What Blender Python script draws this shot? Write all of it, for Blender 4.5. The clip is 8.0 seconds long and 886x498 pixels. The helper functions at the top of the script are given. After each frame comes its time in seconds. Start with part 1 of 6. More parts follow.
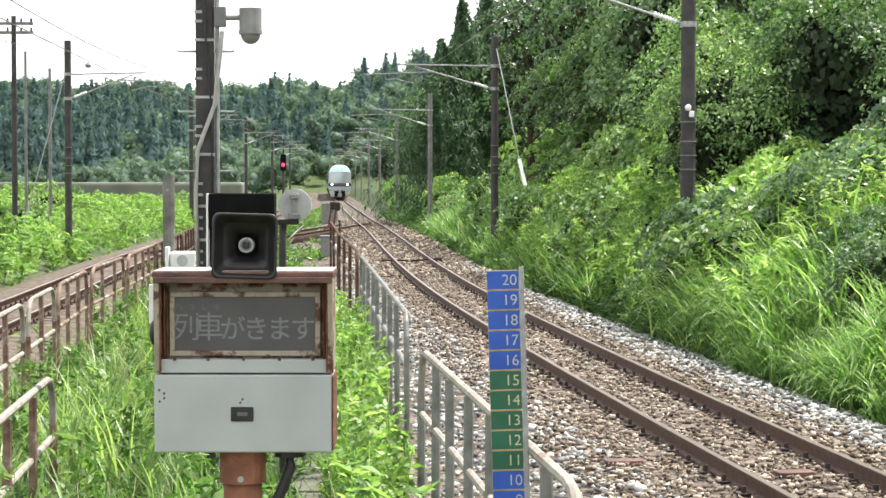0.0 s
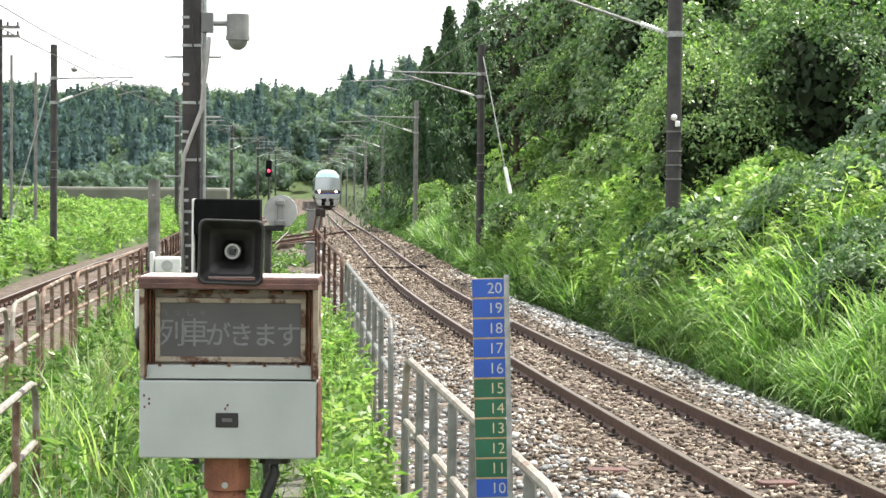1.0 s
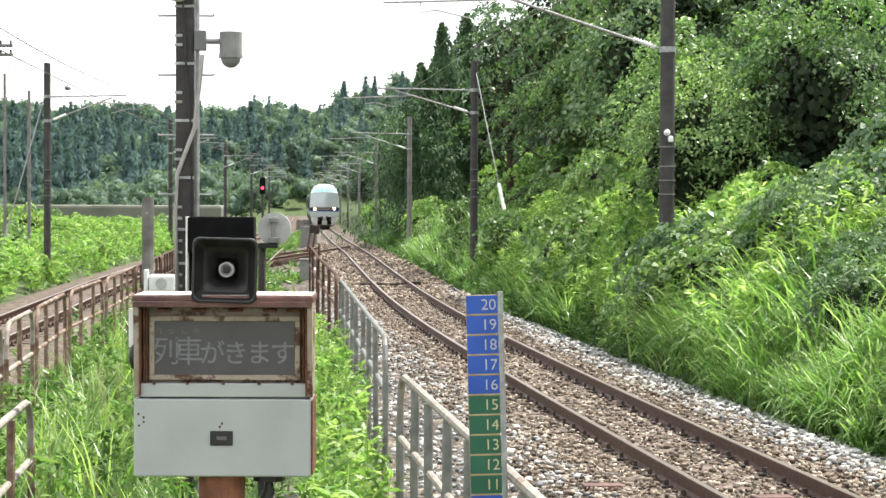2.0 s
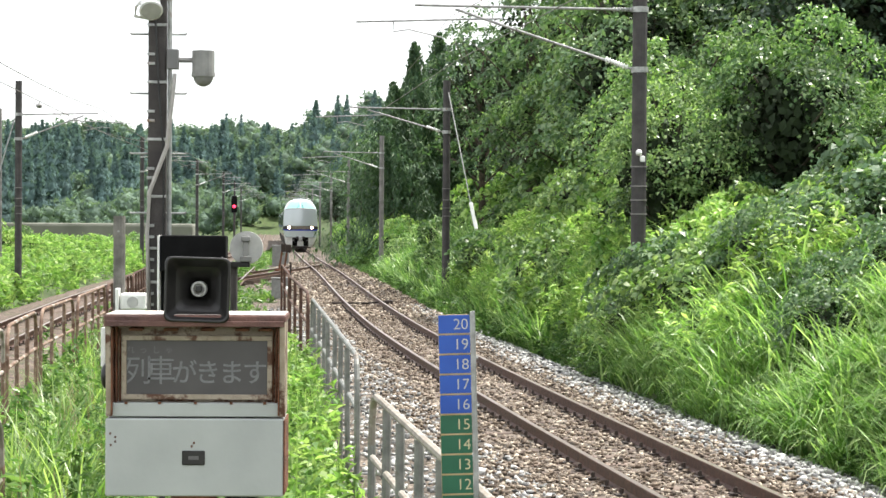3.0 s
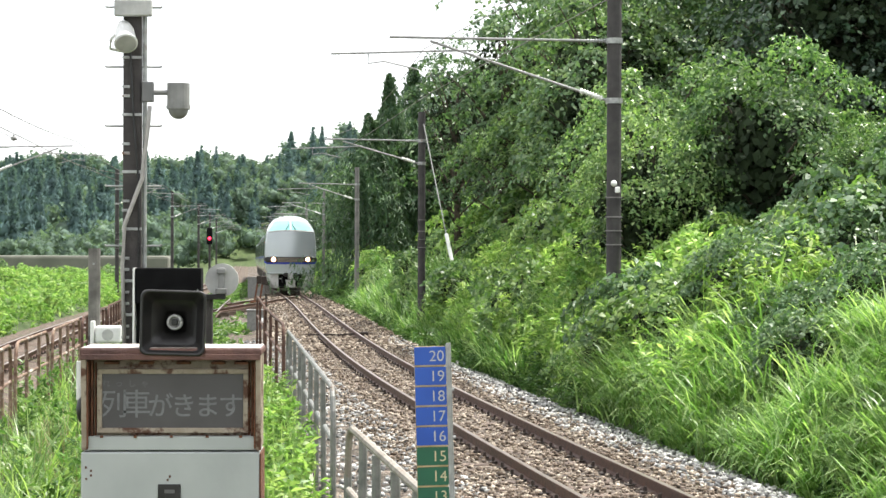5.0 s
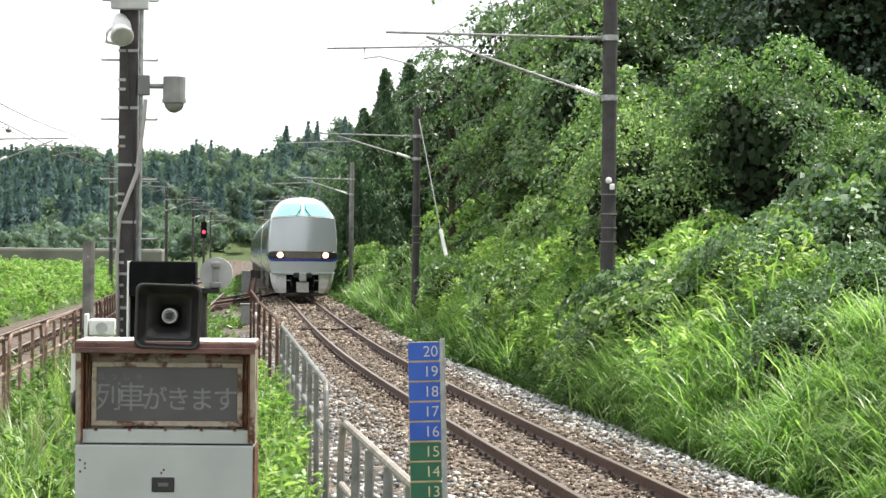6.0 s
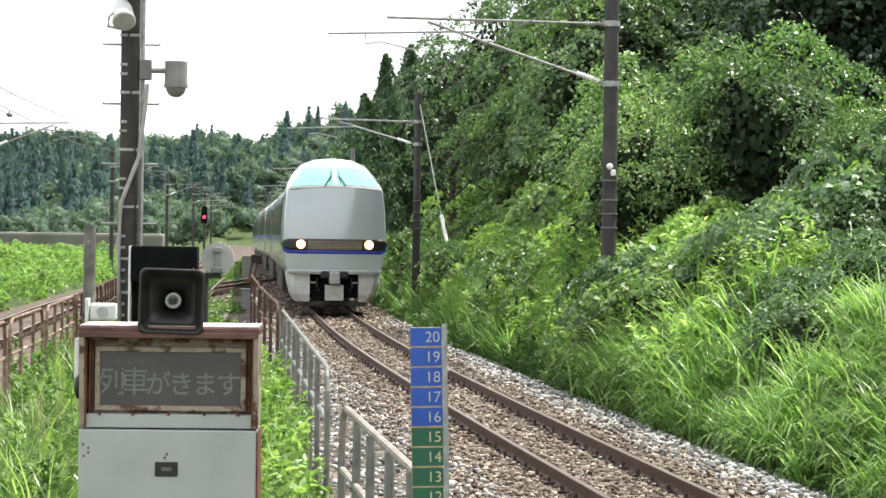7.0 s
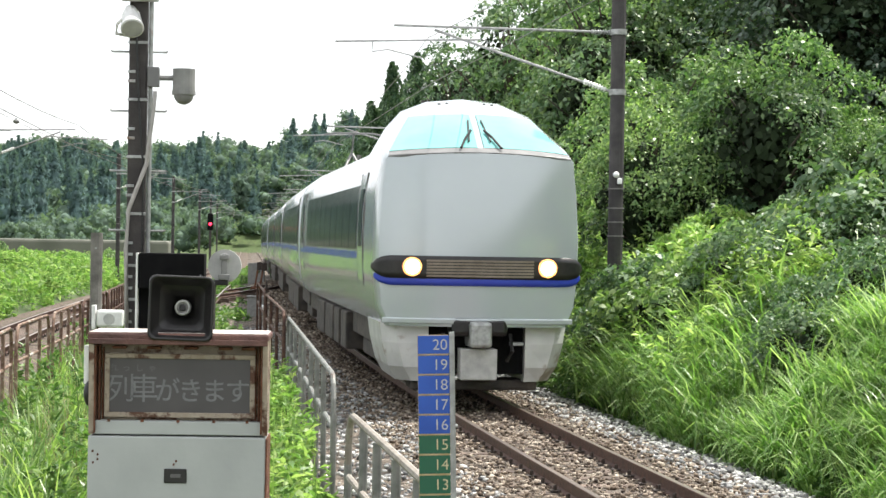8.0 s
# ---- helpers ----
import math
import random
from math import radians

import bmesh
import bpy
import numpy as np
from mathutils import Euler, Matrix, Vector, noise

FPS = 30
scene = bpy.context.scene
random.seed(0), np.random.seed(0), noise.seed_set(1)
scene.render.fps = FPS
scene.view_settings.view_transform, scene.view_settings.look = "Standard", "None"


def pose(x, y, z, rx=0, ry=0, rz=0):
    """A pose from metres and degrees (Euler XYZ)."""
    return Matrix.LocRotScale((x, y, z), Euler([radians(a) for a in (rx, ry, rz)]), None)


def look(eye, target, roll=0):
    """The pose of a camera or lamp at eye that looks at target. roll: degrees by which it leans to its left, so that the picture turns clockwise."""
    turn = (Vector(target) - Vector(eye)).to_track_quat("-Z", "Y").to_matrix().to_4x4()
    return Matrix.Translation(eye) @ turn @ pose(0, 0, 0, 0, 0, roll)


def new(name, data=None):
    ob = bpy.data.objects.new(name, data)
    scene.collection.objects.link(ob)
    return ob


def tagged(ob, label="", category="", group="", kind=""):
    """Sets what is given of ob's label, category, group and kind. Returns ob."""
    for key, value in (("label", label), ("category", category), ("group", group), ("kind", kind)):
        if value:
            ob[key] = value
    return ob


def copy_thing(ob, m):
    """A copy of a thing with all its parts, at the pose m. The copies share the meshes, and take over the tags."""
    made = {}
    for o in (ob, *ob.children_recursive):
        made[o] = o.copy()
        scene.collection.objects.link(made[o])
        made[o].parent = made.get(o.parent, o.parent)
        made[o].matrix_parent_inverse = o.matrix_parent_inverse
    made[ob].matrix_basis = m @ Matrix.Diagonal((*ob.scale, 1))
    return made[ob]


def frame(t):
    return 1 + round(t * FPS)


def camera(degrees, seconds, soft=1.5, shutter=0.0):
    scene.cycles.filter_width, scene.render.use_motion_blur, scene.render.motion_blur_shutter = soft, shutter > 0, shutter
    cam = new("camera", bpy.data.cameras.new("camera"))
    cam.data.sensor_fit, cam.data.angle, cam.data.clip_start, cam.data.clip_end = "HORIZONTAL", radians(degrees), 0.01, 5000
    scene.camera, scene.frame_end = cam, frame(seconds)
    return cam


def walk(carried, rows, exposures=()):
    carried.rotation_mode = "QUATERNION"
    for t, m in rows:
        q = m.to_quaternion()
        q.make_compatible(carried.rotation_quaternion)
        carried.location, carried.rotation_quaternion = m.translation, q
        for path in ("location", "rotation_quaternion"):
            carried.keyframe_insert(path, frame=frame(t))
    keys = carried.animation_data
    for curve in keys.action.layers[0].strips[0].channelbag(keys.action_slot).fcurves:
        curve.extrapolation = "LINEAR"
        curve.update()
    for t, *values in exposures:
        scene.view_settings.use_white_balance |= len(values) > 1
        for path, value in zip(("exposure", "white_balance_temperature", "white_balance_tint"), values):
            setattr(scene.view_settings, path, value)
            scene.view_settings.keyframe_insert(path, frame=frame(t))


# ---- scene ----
cam = camera(24.57, 8.0)
# seconds; yaw, pitch, roll of the hand-held camera; its sway in metres
AIM = [
    (0.0, 0.000, -2.005, 0.000, 0.000, 0.000, 0.000), (0.5, -0.287, -1.933, -0.325, -0.002, -0.009, 0.002),
    (1.0, -0.409, -1.795, -0.508, -0.003, -0.011, 0.002), (1.5, -0.526, -1.504, -0.174, -0.001, -0.015, 0.004),
    (1.7, -0.510, -1.470, -0.190, -0.001, -0.016, 0.004), (2.8, -1.200, -0.830, -0.360, -0.004, -0.025, 0.007),
    (3.0, -1.373, -0.797, -0.371, -0.004, -0.025, 0.007), (3.5, -1.644, -0.753, -0.219, -0.003, -0.025, 0.009),
    (4.0, -1.747, -0.557, -0.335, -0.003, -0.031, 0.010), (4.5, -1.893, -0.231, -0.268, -0.002, -0.022, 0.010),
    (4.7, -2.015, 0.035, -0.120, -0.003, -0.026, 0.010), (5.8, -2.255, 0.120, -0.540, -0.006, -0.045, 0.011),
    (6.0, -2.226, -0.041, -0.630, -0.007, -0.046, 0.011), (6.5, -2.215, -0.353, -0.844, -0.012, -0.046, 0.011),
    (7.0, -2.216, -0.448, -0.794, -0.016, -0.046, 0.011), (7.5, -2.199, -0.065, -0.912, -0.021, -0.038, 0.010),
    (8.0, -2.054, -0.230, -0.962, -0.026, -0.054, 0.011),
]
walk(cam, [(t, pose(dx, dy, 2.4 + dz, 90 + pitch, roll, yaw)) for t, yaw, pitch, roll, dx, dy, dz in AIM],
     [(0.0, 0.95), (4.7, 0.92), (6.0, 0.75), (7.0, 0.79), (7.5, 0.81), (8.0, 0.74)])

# ---- light: hazy bright sky, high sun ahead to the right ----
SUN_DIR = Vector((0.37, 0.24, 0.89)).normalized()
world = bpy.data.worlds.new("sky")
scene.world = world
world.use_nodes = True
wn, wl = world.node_tree.nodes, world.node_tree.links
wn.clear()
w_out = wn.new("ShaderNodeOutputWorld")
w_sky = wn.new("ShaderNodeTexSky")
w_sky.sky_type, w_sky.sun_disc = "NISHITA", False
w_sky.sun_elevation = math.asin(SUN_DIR.z)
w_sky.sun_rotation = math.atan2(SUN_DIR.x, SUN_DIR.y)
w_bg = wn.new("ShaderNodeBackground")
w_bg.inputs["Strength"].default_value = 0.12
w_veil = wn.new("ShaderNodeBackground")
w_veil.inputs["Color"].default_value = (0.97, 0.985, 1.0, 1)
w_veil.inputs["Strength"].default_value = 1.0
w_noise = wn.new("ShaderNodeTexNoise")
w_noise.inputs["Scale"].default_value = 3.0
w_noise.inputs["Detail"].default_value = 6.0
w_ramp = wn.new("ShaderNodeValToRGB")
w_ramp.color_ramp.elements[0].position, w_ramp.color_ramp.elements[0].color = 0.32, (0.55, 0.55, 0.55, 1)
w_ramp.color_ramp.elements[1].position, w_ramp.color_ramp.elements[1].color = 0.55, (0.96, 0.96, 0.96, 1)
w_mix = wn.new("ShaderNodeMixShader")
wl.new(w_sky.outputs[0], w_bg.inputs["Color"])
wl.new(w_noise.outputs["Fac"], w_ramp.inputs["Fac"])
wl.new(w_ramp.outputs["Color"], w_mix.inputs["Fac"])
wl.new(w_bg.outputs[0], w_mix.inputs[1])
wl.new(w_veil.outputs[0], w_mix.inputs[2])
wl.new(w_mix.outputs[0], w_out.inputs["Surface"])
sun = new("sun", bpy.data.lights.new("sun", "SUN"))
sun.data.energy, sun.data.angle, sun.data.color = 4.8, radians(0.6), (1.0, 0.96, 0.88)
sun.matrix_world = look(SUN_DIR * 50, (0, 0, 0))


# ---- materials ----
def surface(name, c1, c2, scale=8.0, rough=0.7, metal=0.0, bump=0.2, bump_scale=None, stain=None, stain_scale=2.0, stain_at=0.58, per_object=0.0):
    """A noisy two-tone surface with fine relief, and blotches of a third colour."""
    m = bpy.data.materials.new(name)
    m.use_nodes = True
    n, l = m.node_tree.nodes, m.node_tree.links
    b = n["Principled BSDF"]
    b.inputs["Roughness"].default_value, b.inputs["Metallic"].default_value = rough, metal
    co = n.new("ShaderNodeTexCoord")
    t1 = n.new("ShaderNodeTexNoise")
    t1.inputs["Scale"].default_value, t1.inputs["Detail"].default_value = scale, 8
    l.new(co.outputs["Object"], t1.inputs["Vector"])
    r = n.new("ShaderNodeValToRGB")
    r.color_ramp.elements[0].position, r.color_ramp.elements[0].color = 0.35, (*c1, 1)
    r.color_ramp.elements[1].position, r.color_ramp.elements[1].color = 0.68, (*c2, 1)
    l.new(t1.outputs["Fac"], r.inputs["Fac"])
    out = r.outputs["Color"]
    if stain:
        t2 = n.new("ShaderNodeTexNoise")
        t2.inputs["Scale"].default_value, t2.inputs["Detail"].default_value = stain_scale, 9
        t2.inputs["Roughness"].default_value = 0.65
        l.new(co.outputs["Object"], t2.inputs["Vector"])
        r2 = n.new("ShaderNodeValToRGB")
        r2.color_ramp.elements[0].position = stain_at
        r2.color_ramp.elements[1].position = stain_at + 0.08
        l.new(t2.outputs["Fac"], r2.inputs["Fac"])
        mx = n.new("ShaderNodeMix")
        mx.data_type = "RGBA"
        l.new(r2.outputs["Color"], mx.inputs["Factor"])
        l.new(out, mx.inputs["A"])
        mx.inputs["B"].default_value = (*stain, 1)
        out = mx.outputs["Result"]
    if per_object:
        oi = n.new("ShaderNodeObjectInfo")
        hsv = n.new("ShaderNodeHueSaturation")
        mr = n.new("ShaderNodeMapRange")
        mr.inputs["To Min"].default_value, mr.inputs["To Max"].default_value = 1 - per_object, 1 + per_object
        l.new(oi.outputs["Random"], mr.inputs["Value"])
        l.new(mr.outputs["Result"], hsv.inputs["Value"])
        l.new(out, hsv.inputs["Color"])
        out = hsv.outputs["Color"]
    l.new(out, b.inputs["Base Color"])
    if bump:
        t3 = n.new("ShaderNodeTexNoise")
        t3.inputs["Scale"].default_value, t3.inputs["Detail"].default_value = bump_scale or scale * 6, 6
        l.new(co.outputs["Object"], t3.inputs["Vector"])
        bp = n.new("ShaderNodeBump")
        bp.inputs["Strength"].default_value, bp.inputs["Distance"].default_value = bump, 0.02
        l.new(t3.outputs["Fac"], bp.inputs["Height"])
        l.new(bp.outputs["Normal"], b.inputs["Normal"])
    return m


def foliage(name, c1, c2, c3, trans=0.35, rough=0.45, tint=(1.2, 1.35, 0.7), gloss=0.4):
    """Leaves: every leaf its own tone, clumps of deeper tone, light passing through."""
    m = bpy.data.materials.new(name)
    m.use_nodes = True
    n, l = m.node_tree.nodes, m.node_tree.links
    b, o = n["Principled BSDF"], n["Material Output"]
    b.inputs["Roughness"].default_value = rough
    b.inputs["Specular IOR Level"].default_value = gloss
    geo = n.new("ShaderNodeNewGeometry")
    r = n.new("ShaderNodeValToRGB")
    r.color_ramp.elements[0].color = (*c1, 1)
    r.color_ramp.elements[1].color = (*c3, 1)
    e = r.color_ramp.elements.new(0.55)
    e.color = (*c2, 1)
    l.new(geo.outputs["Random Per Island"], r.inputs["Fac"])
    tn = n.new("ShaderNodeTexNoise")
    tn.inputs["Scale"].default_value, tn.inputs["Detail"].default_value = 0.5, 3
    l.new(geo.outputs["Position"], tn.inputs["Vector"])
    mr = n.new("ShaderNodeMapRange")
    mr.inputs["From Min"].default_value, mr.inputs["From Max"].default_value = 0.3, 0.7
    mr.inputs["To Min"].default_value, mr.inputs["To Max"].default_value = 0.72, 1.28
    l.new(tn.outputs["Fac"], mr.inputs["Value"])
    hsv = n.new("ShaderNodeHueSaturation")
    oi = n.new("ShaderNodeObjectInfo")
    tone = n.new("ShaderNodeMapRange")
    tone.inputs["To Min"].default_value, tone.inputs["To Max"].default_value = 0.72, 1.22
    l.new(oi.outputs["Random"], tone.inputs["Value"])
    both = n.new("ShaderNodeMath")
    both.operation = "MULTIPLY"
    l.new(mr.outputs["Result"], both.inputs[0])
    l.new(tone.outputs["Result"], both.inputs[1])
    hue = n.new("ShaderNodeMapRange")
    hue.inputs["To Min"].default_value, hue.inputs["To Max"].default_value = 0.515, 0.485
    l.new(oi.outputs["Random"], hue.inputs["Value"])
    l.new(hue.outputs["Result"], hsv.inputs["Hue"])
    l.new(both.outputs[0], hsv.inputs["Value"])
    l.new(r.outputs["Color"], hsv.inputs["Color"])
    l.new(hsv.outputs["Color"], b.inputs["Base Color"])
    tr = n.new("ShaderNodeBsdfTranslucent")
    mul = n.new("ShaderNodeMix")
    mul.data_type, mul.blend_type = "RGBA", "MULTIPLY"
    mul.inputs["Factor"].default_value = 1.0
    mul.inputs["B"].default_value = (*tint, 1)
    l.new(hsv.outputs["Color"], mul.inputs["A"])
    l.new(mul.outputs["Result"], tr.inputs["Color"])
    mx = n.new("ShaderNodeMixShader")
    mx.inputs["Fac"].default_value = trans
    l.new(b.outputs[0], mx.inputs[1])
    l.new(tr.outputs[0], mx.inputs[2])
    l.new(mx.outputs[0], o.inputs["Surface"])
    return m


def glow(name, colour, strength):
    m = bpy.data.materials.new(name)
    m.use_nodes = True
    b = m.node_tree.nodes["Principled BSDF"]
    b.inputs["Base Color"].default_value = (*colour, 1)
    b.inputs["Emission Color"].default_value = (*colour, 1)
    b.inputs["Emission Strength"].default_value = strength
    return m


def stone_material(name, tones):
    """Broken stones, each of its own tone."""
    m = surface(name, tones[0], tones[-1], 20, 0.9, bump=0.4)
    n, l = m.node_tree.nodes, m.node_tree.links
    b = n["Principled BSDF"]
    geo = n.new("ShaderNodeNewGeometry")
    r = n.new("ShaderNodeValToRGB")
    r.color_ramp.elements[0].color = (*tones[0], 1)
    r.color_ramp.elements[1].color = (*tones[-1], 1)
    for i, t in enumerate(tones[1:-1]):
        r.color_ramp.elements.new((i + 1) / (len(tones) - 1)).color = (*t, 1)
    l.new(geo.outputs["Random Per Island"], r.inputs["Fac"])
    l.new(r.outputs["Color"], b.inputs["Base Color"])
    return m


M_GROUND = surface("grass_ground", (0.03, 0.05, 0.012), (0.07, 0.11, 0.025), 1.5, 0.95, bump=0.6, bump_scale=6, stain=(0.06, 0.05, 0.03), stain_scale=0.7)
M_BALLAST = surface("ballast_bed", (0.10, 0.085, 0.07), (0.30, 0.26, 0.215), 14, 0.95, bump=0)


def ballast_cells(m):
    """Tell the stones of the bed apart: a tone and a lump for each."""
    n, l = m.node_tree.nodes, m.node_tree.links
    b = n["Principled BSDF"]
    co = n.new("ShaderNodeTexCoord")
    v = n.new("ShaderNodeTexVoronoi")
    v.inputs["Scale"].default_value = 17
    l.new(co.outputs["Object"], v.inputs["Vector"])
    sep = n.new("ShaderNodeSeparateColor")
    l.new(v.outputs["Color"], sep.inputs["Color"])
    r = n.new("ShaderNodeValToRGB")
    r.color_ramp.elements[0].color = (0.03, 0.022, 0.017, 1)
    r.color_ramp.elements[1].color = (0.25, 0.21, 0.17, 1)
    r.color_ramp.elements.new(0.5).color = (0.105, 0.08, 0.06, 1)
    l.new(sep.outputs["Red"], r.inputs["Fac"])
    big = n.new("ShaderNodeTexNoise")
    big.inputs["Scale"].default_value, big.inputs["Detail"].default_value = 2.2, 9
    l.new(co.outputs["Object"], big.inputs["Vector"])
    mr = n.new("ShaderNodeMapRange")
    mr.inputs["From Min"].default_value, mr.inputs["From Max"].default_value = 0.3, 0.7
    mr.inputs["To Min"].default_value, mr.inputs["To Max"].default_value = 0.3, 1.55
    l.new(big.outputs["Fac"], mr.inputs["Value"])
    hsv = n.new("ShaderNodeHueSaturation")
    l.new(mr.outputs["Result"], hsv.inputs["Value"])
    l.new(r.outputs["Color"], hsv.inputs["Color"])
    l.new(hsv.outputs["Color"], b.inputs["Base Color"])
    bp = n.new("ShaderNodeBump")
    bp.inputs["Strength"].default_value, bp.inputs["Distance"].default_value = 1.0, 0.05
    bp.invert = True
    l.new(v.outputs["Distance"], bp.inputs["Height"])
    l.new(bp.outputs["Normal"], b.inputs["Normal"])


ballast_cells(M_BALLAST)
M_BALLAST_DARK = surface("old_brown_ballast", (0.03, 0.02, 0.015), (0.17, 0.125, 0.095), 9, 0.95, bump=1.0, bump_scale=25, stain=(0.06, 0.065, 0.025), stain_scale=1.5, stain_at=0.55)
M_STONE_GREY = stone_material("grey_ballast_stone", [(0.07, 0.07, 0.07), (0.22, 0.22, 0.22), (0.38, 0.38, 0.37), (0.60, 0.59, 0.57)])
M_STONE_BROWN = stone_material("brown_ballast_stone", [(0.045, 0.032, 0.024), (0.13, 0.095, 0.068), (0.24, 0.19, 0.145), (0.46, 0.40, 0.325)])
M_RAIL = surface("rusty_rail", (0.055, 0.028, 0.02), (0.11, 0.055, 0.038), 12, 0.6, 0.4, 0.3)
M_RAIL_TOP = surface("worn_rail_head", (0.22, 0.17, 0.14), (0.34, 0.28, 0.24), 30, 0.35, 0.9, 0.05)
M_SLEEPER = surface("weathered_sleeper", (0.07, 0.05, 0.04), (0.17, 0.125, 0.10), 9, 0.9, bump=0.5, per_object=0.3)
M_CLIP = surface("dark_clip", (0.02, 0.016, 0.014), (0.06, 0.04, 0.03), 20, 0.7, 0.3)
M_PAINT = surface("aged_white_paint", (0.325, 0.345, 0.335), (0.39, 0.41, 0.40), 3, 0.5, bump=0.05, stain=(0.24, 0.10, 0.045), stain_scale=2.6, stain_at=0.69)
M_PAINT_RUST = surface("rusted_cream_paint", (0.25, 0.20, 0.145), (0.42, 0.375, 0.30), 7, 0.7, bump=0.3, stain=(0.085, 0.036, 0.018), stain_scale=7, stain_at=0.50)
M_CAP = surface("faded_maroon_cap", (0.07, 0.03, 0.025), (0.15, 0.07, 0.055), 8, 0.6, bump=0.25, stain=(0.33, 0.25, 0.22), stain_scale=9, stain_at=0.62)
M_CHALK = surface("chalky_faded_paint", (0.42, 0.36, 0.33), (0.62, 0.58, 0.55), 7, 0.8, bump=0.2, stain=(0.16, 0.075, 0.055), stain_scale=6, stain_at=0.6)
M_RUST = surface("brown_rust", (0.09, 0.035, 0.018), (0.20, 0.08, 0.04), 18, 0.9, bump=0.6)
M_PIPE = surface("orange_rusty_pipe", (0.14, 0.05, 0.028), (0.27, 0.11, 0.06), 8, 0.8, bump=0.4, stain=(0.07, 0.03, 0.02), stain_scale=4)
M_PANEL = surface("dull_grey_display", (0.052, 0.048, 0.049), (0.072, 0.067, 0.067), 4, 0.4, bump=0.03)
M_LETTER = surface("faded_letter", (0.125, 0.128, 0.133), (0.18, 0.183, 0.19), 20, 0.5, bump=0)
M_LETTER_DIM = surface("worn_small_letter", (0.09, 0.088, 0.09), (0.115, 0.11, 0.112), 20, 0.5, bump=0)
M_BLACK = surface("black_plastic", (0.007, 0.0065, 0.0065), (0.018, 0.016, 0.016), 9, 0.42, bump=0.05)
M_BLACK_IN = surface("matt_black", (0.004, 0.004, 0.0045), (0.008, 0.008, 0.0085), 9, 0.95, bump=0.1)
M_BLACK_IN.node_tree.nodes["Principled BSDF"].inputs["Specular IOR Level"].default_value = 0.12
M_GREYPLAST = surface("grey_plastic", (0.33, 0.33, 0.32), (0.45, 0.45, 0.43), 9, 0.5, bump=0.05)
M_WHITEPLAST = surface("white_plastic", (0.62, 0.62, 0.60), (0.74, 0.74, 0.72), 9, 0.45, bump=0.05, stain=(0.35, 0.30, 0.24), stain_at=0.62)
M_GALV = surface("galvanised_steel", (0.26, 0.265, 0.26), (0.42, 0.43, 0.42), 12, 0.5, 0.55, 0.2, stain=(0.17, 0.09, 0.05), stain_scale=5, stain_at=0.6)
M_FENCE_GREY = surface("weathered_grey_fence", (0.13, 0.135, 0.125), (0.24, 0.24, 0.225), 8, 0.6, 0.35, 0.2, stain=(0.10, 0.06, 0.04), stain_scale=5, stain_at=0.58)
M_FENCE_RUST = surface("rusty_fence", (0.11, 0.06, 0.04), (0.26, 0.18, 0.13), 9, 0.75, 0.2, 0.3, stain=(0.42, 0.40, 0.36), stain_scale=4, stain_at=0.55)
M_FENCE_PALE = surface("chalky_fence_rail", (0.21, 0.185, 0.155), (0.34, 0.31, 0.27), 7, 0.75, 0.1, 0.3, stain=(0.20, 0.11, 0.07), stain_scale=4, stain_at=0.58)
M_FENCE_DARK = surface("dark_rusty_fence", (0.05, 0.025, 0.018), (0.12, 0.065, 0.045), 9, 0.85, 0.1, 0.3)
M_POLE = surface("dark_tarred_pole", (0.03, 0.026, 0.026), (0.06, 0.053, 0.05), 6, 0.75, 0.1, 0.25)
M_MAST = surface("dark_concrete_mast", (0.035, 0.032, 0.033), (0.065, 0.06, 0.058), 4, 0.85, bump=0.3, stain=(0.04, 0.035, 0.035), stain_scale=1.5, stain_at=0.55)
M_MAST_PALE = surface("grey_concrete_mast", (0.14, 0.135, 0.13), (0.22, 0.21, 0.20), 4, 0.85, bump=0.3)
M_WOODPOST = surface("weathered_wood_post", (0.10, 0.095, 0.085), (0.19, 0.18, 0.165), 7, 0.9, bump=0.5)
M_BLUE = surface("blue_enamel", (0.012, 0.065, 0.34), (0.02, 0.088, 0.42), 5, 0.45, bump=0.03)
M_GREEN = surface("green_enamel", (0.008, 0.085, 0.045), (0.014, 0.115, 0.06), 5, 0.4, bump=0.03)
M_OCHRE = surface("ochre_line", (0.42, 0.30, 0.14), (0.55, 0.42, 0.24), 14, 0.6, bump=0.05)
M_DOME_GREY = surface("aged_grey_housing", (0.17, 0.17, 0.165), (0.25, 0.25, 0.24), 9, 0.55, bump=0.08)
M_NUMERAL_OLD = surface("yellowed_numeral", (0.50, 0.43, 0.26), (0.60, 0.53, 0.34), 30, 0.5, bump=0)
M_NUMERAL = surface("pale_numeral", (0.40, 0.40, 0.39), (0.50, 0.50, 0.48), 30, 0.5, bump=0)
M_ARM = surface("zinc_tube", (0.25, 0.25, 0.245), (0.36, 0.36, 0.35), 9, 0.45, 0.5, 0.1)
M_INSUL = surface("white_porcelain", (0.72, 0.72, 0.70), (0.82, 0.82, 0.80), 9, 0.25, bump=0)
M_WIRE = surface("overhead_copper", (0.12, 0.11, 0.10), (0.2, 0.18, 0.16), 9, 0.5, 0.5, 0)
M_CABLE = surface("black_cable", (0.012, 0.012, 0.013), (0.025, 0.025, 0.026), 9, 0.5, bump=0)
M_CABLE_GREY = surface("grey_cable", (0.28, 0.27, 0.25), (0.4, 0.38, 0.36), 9, 0.6, bump=0.1)
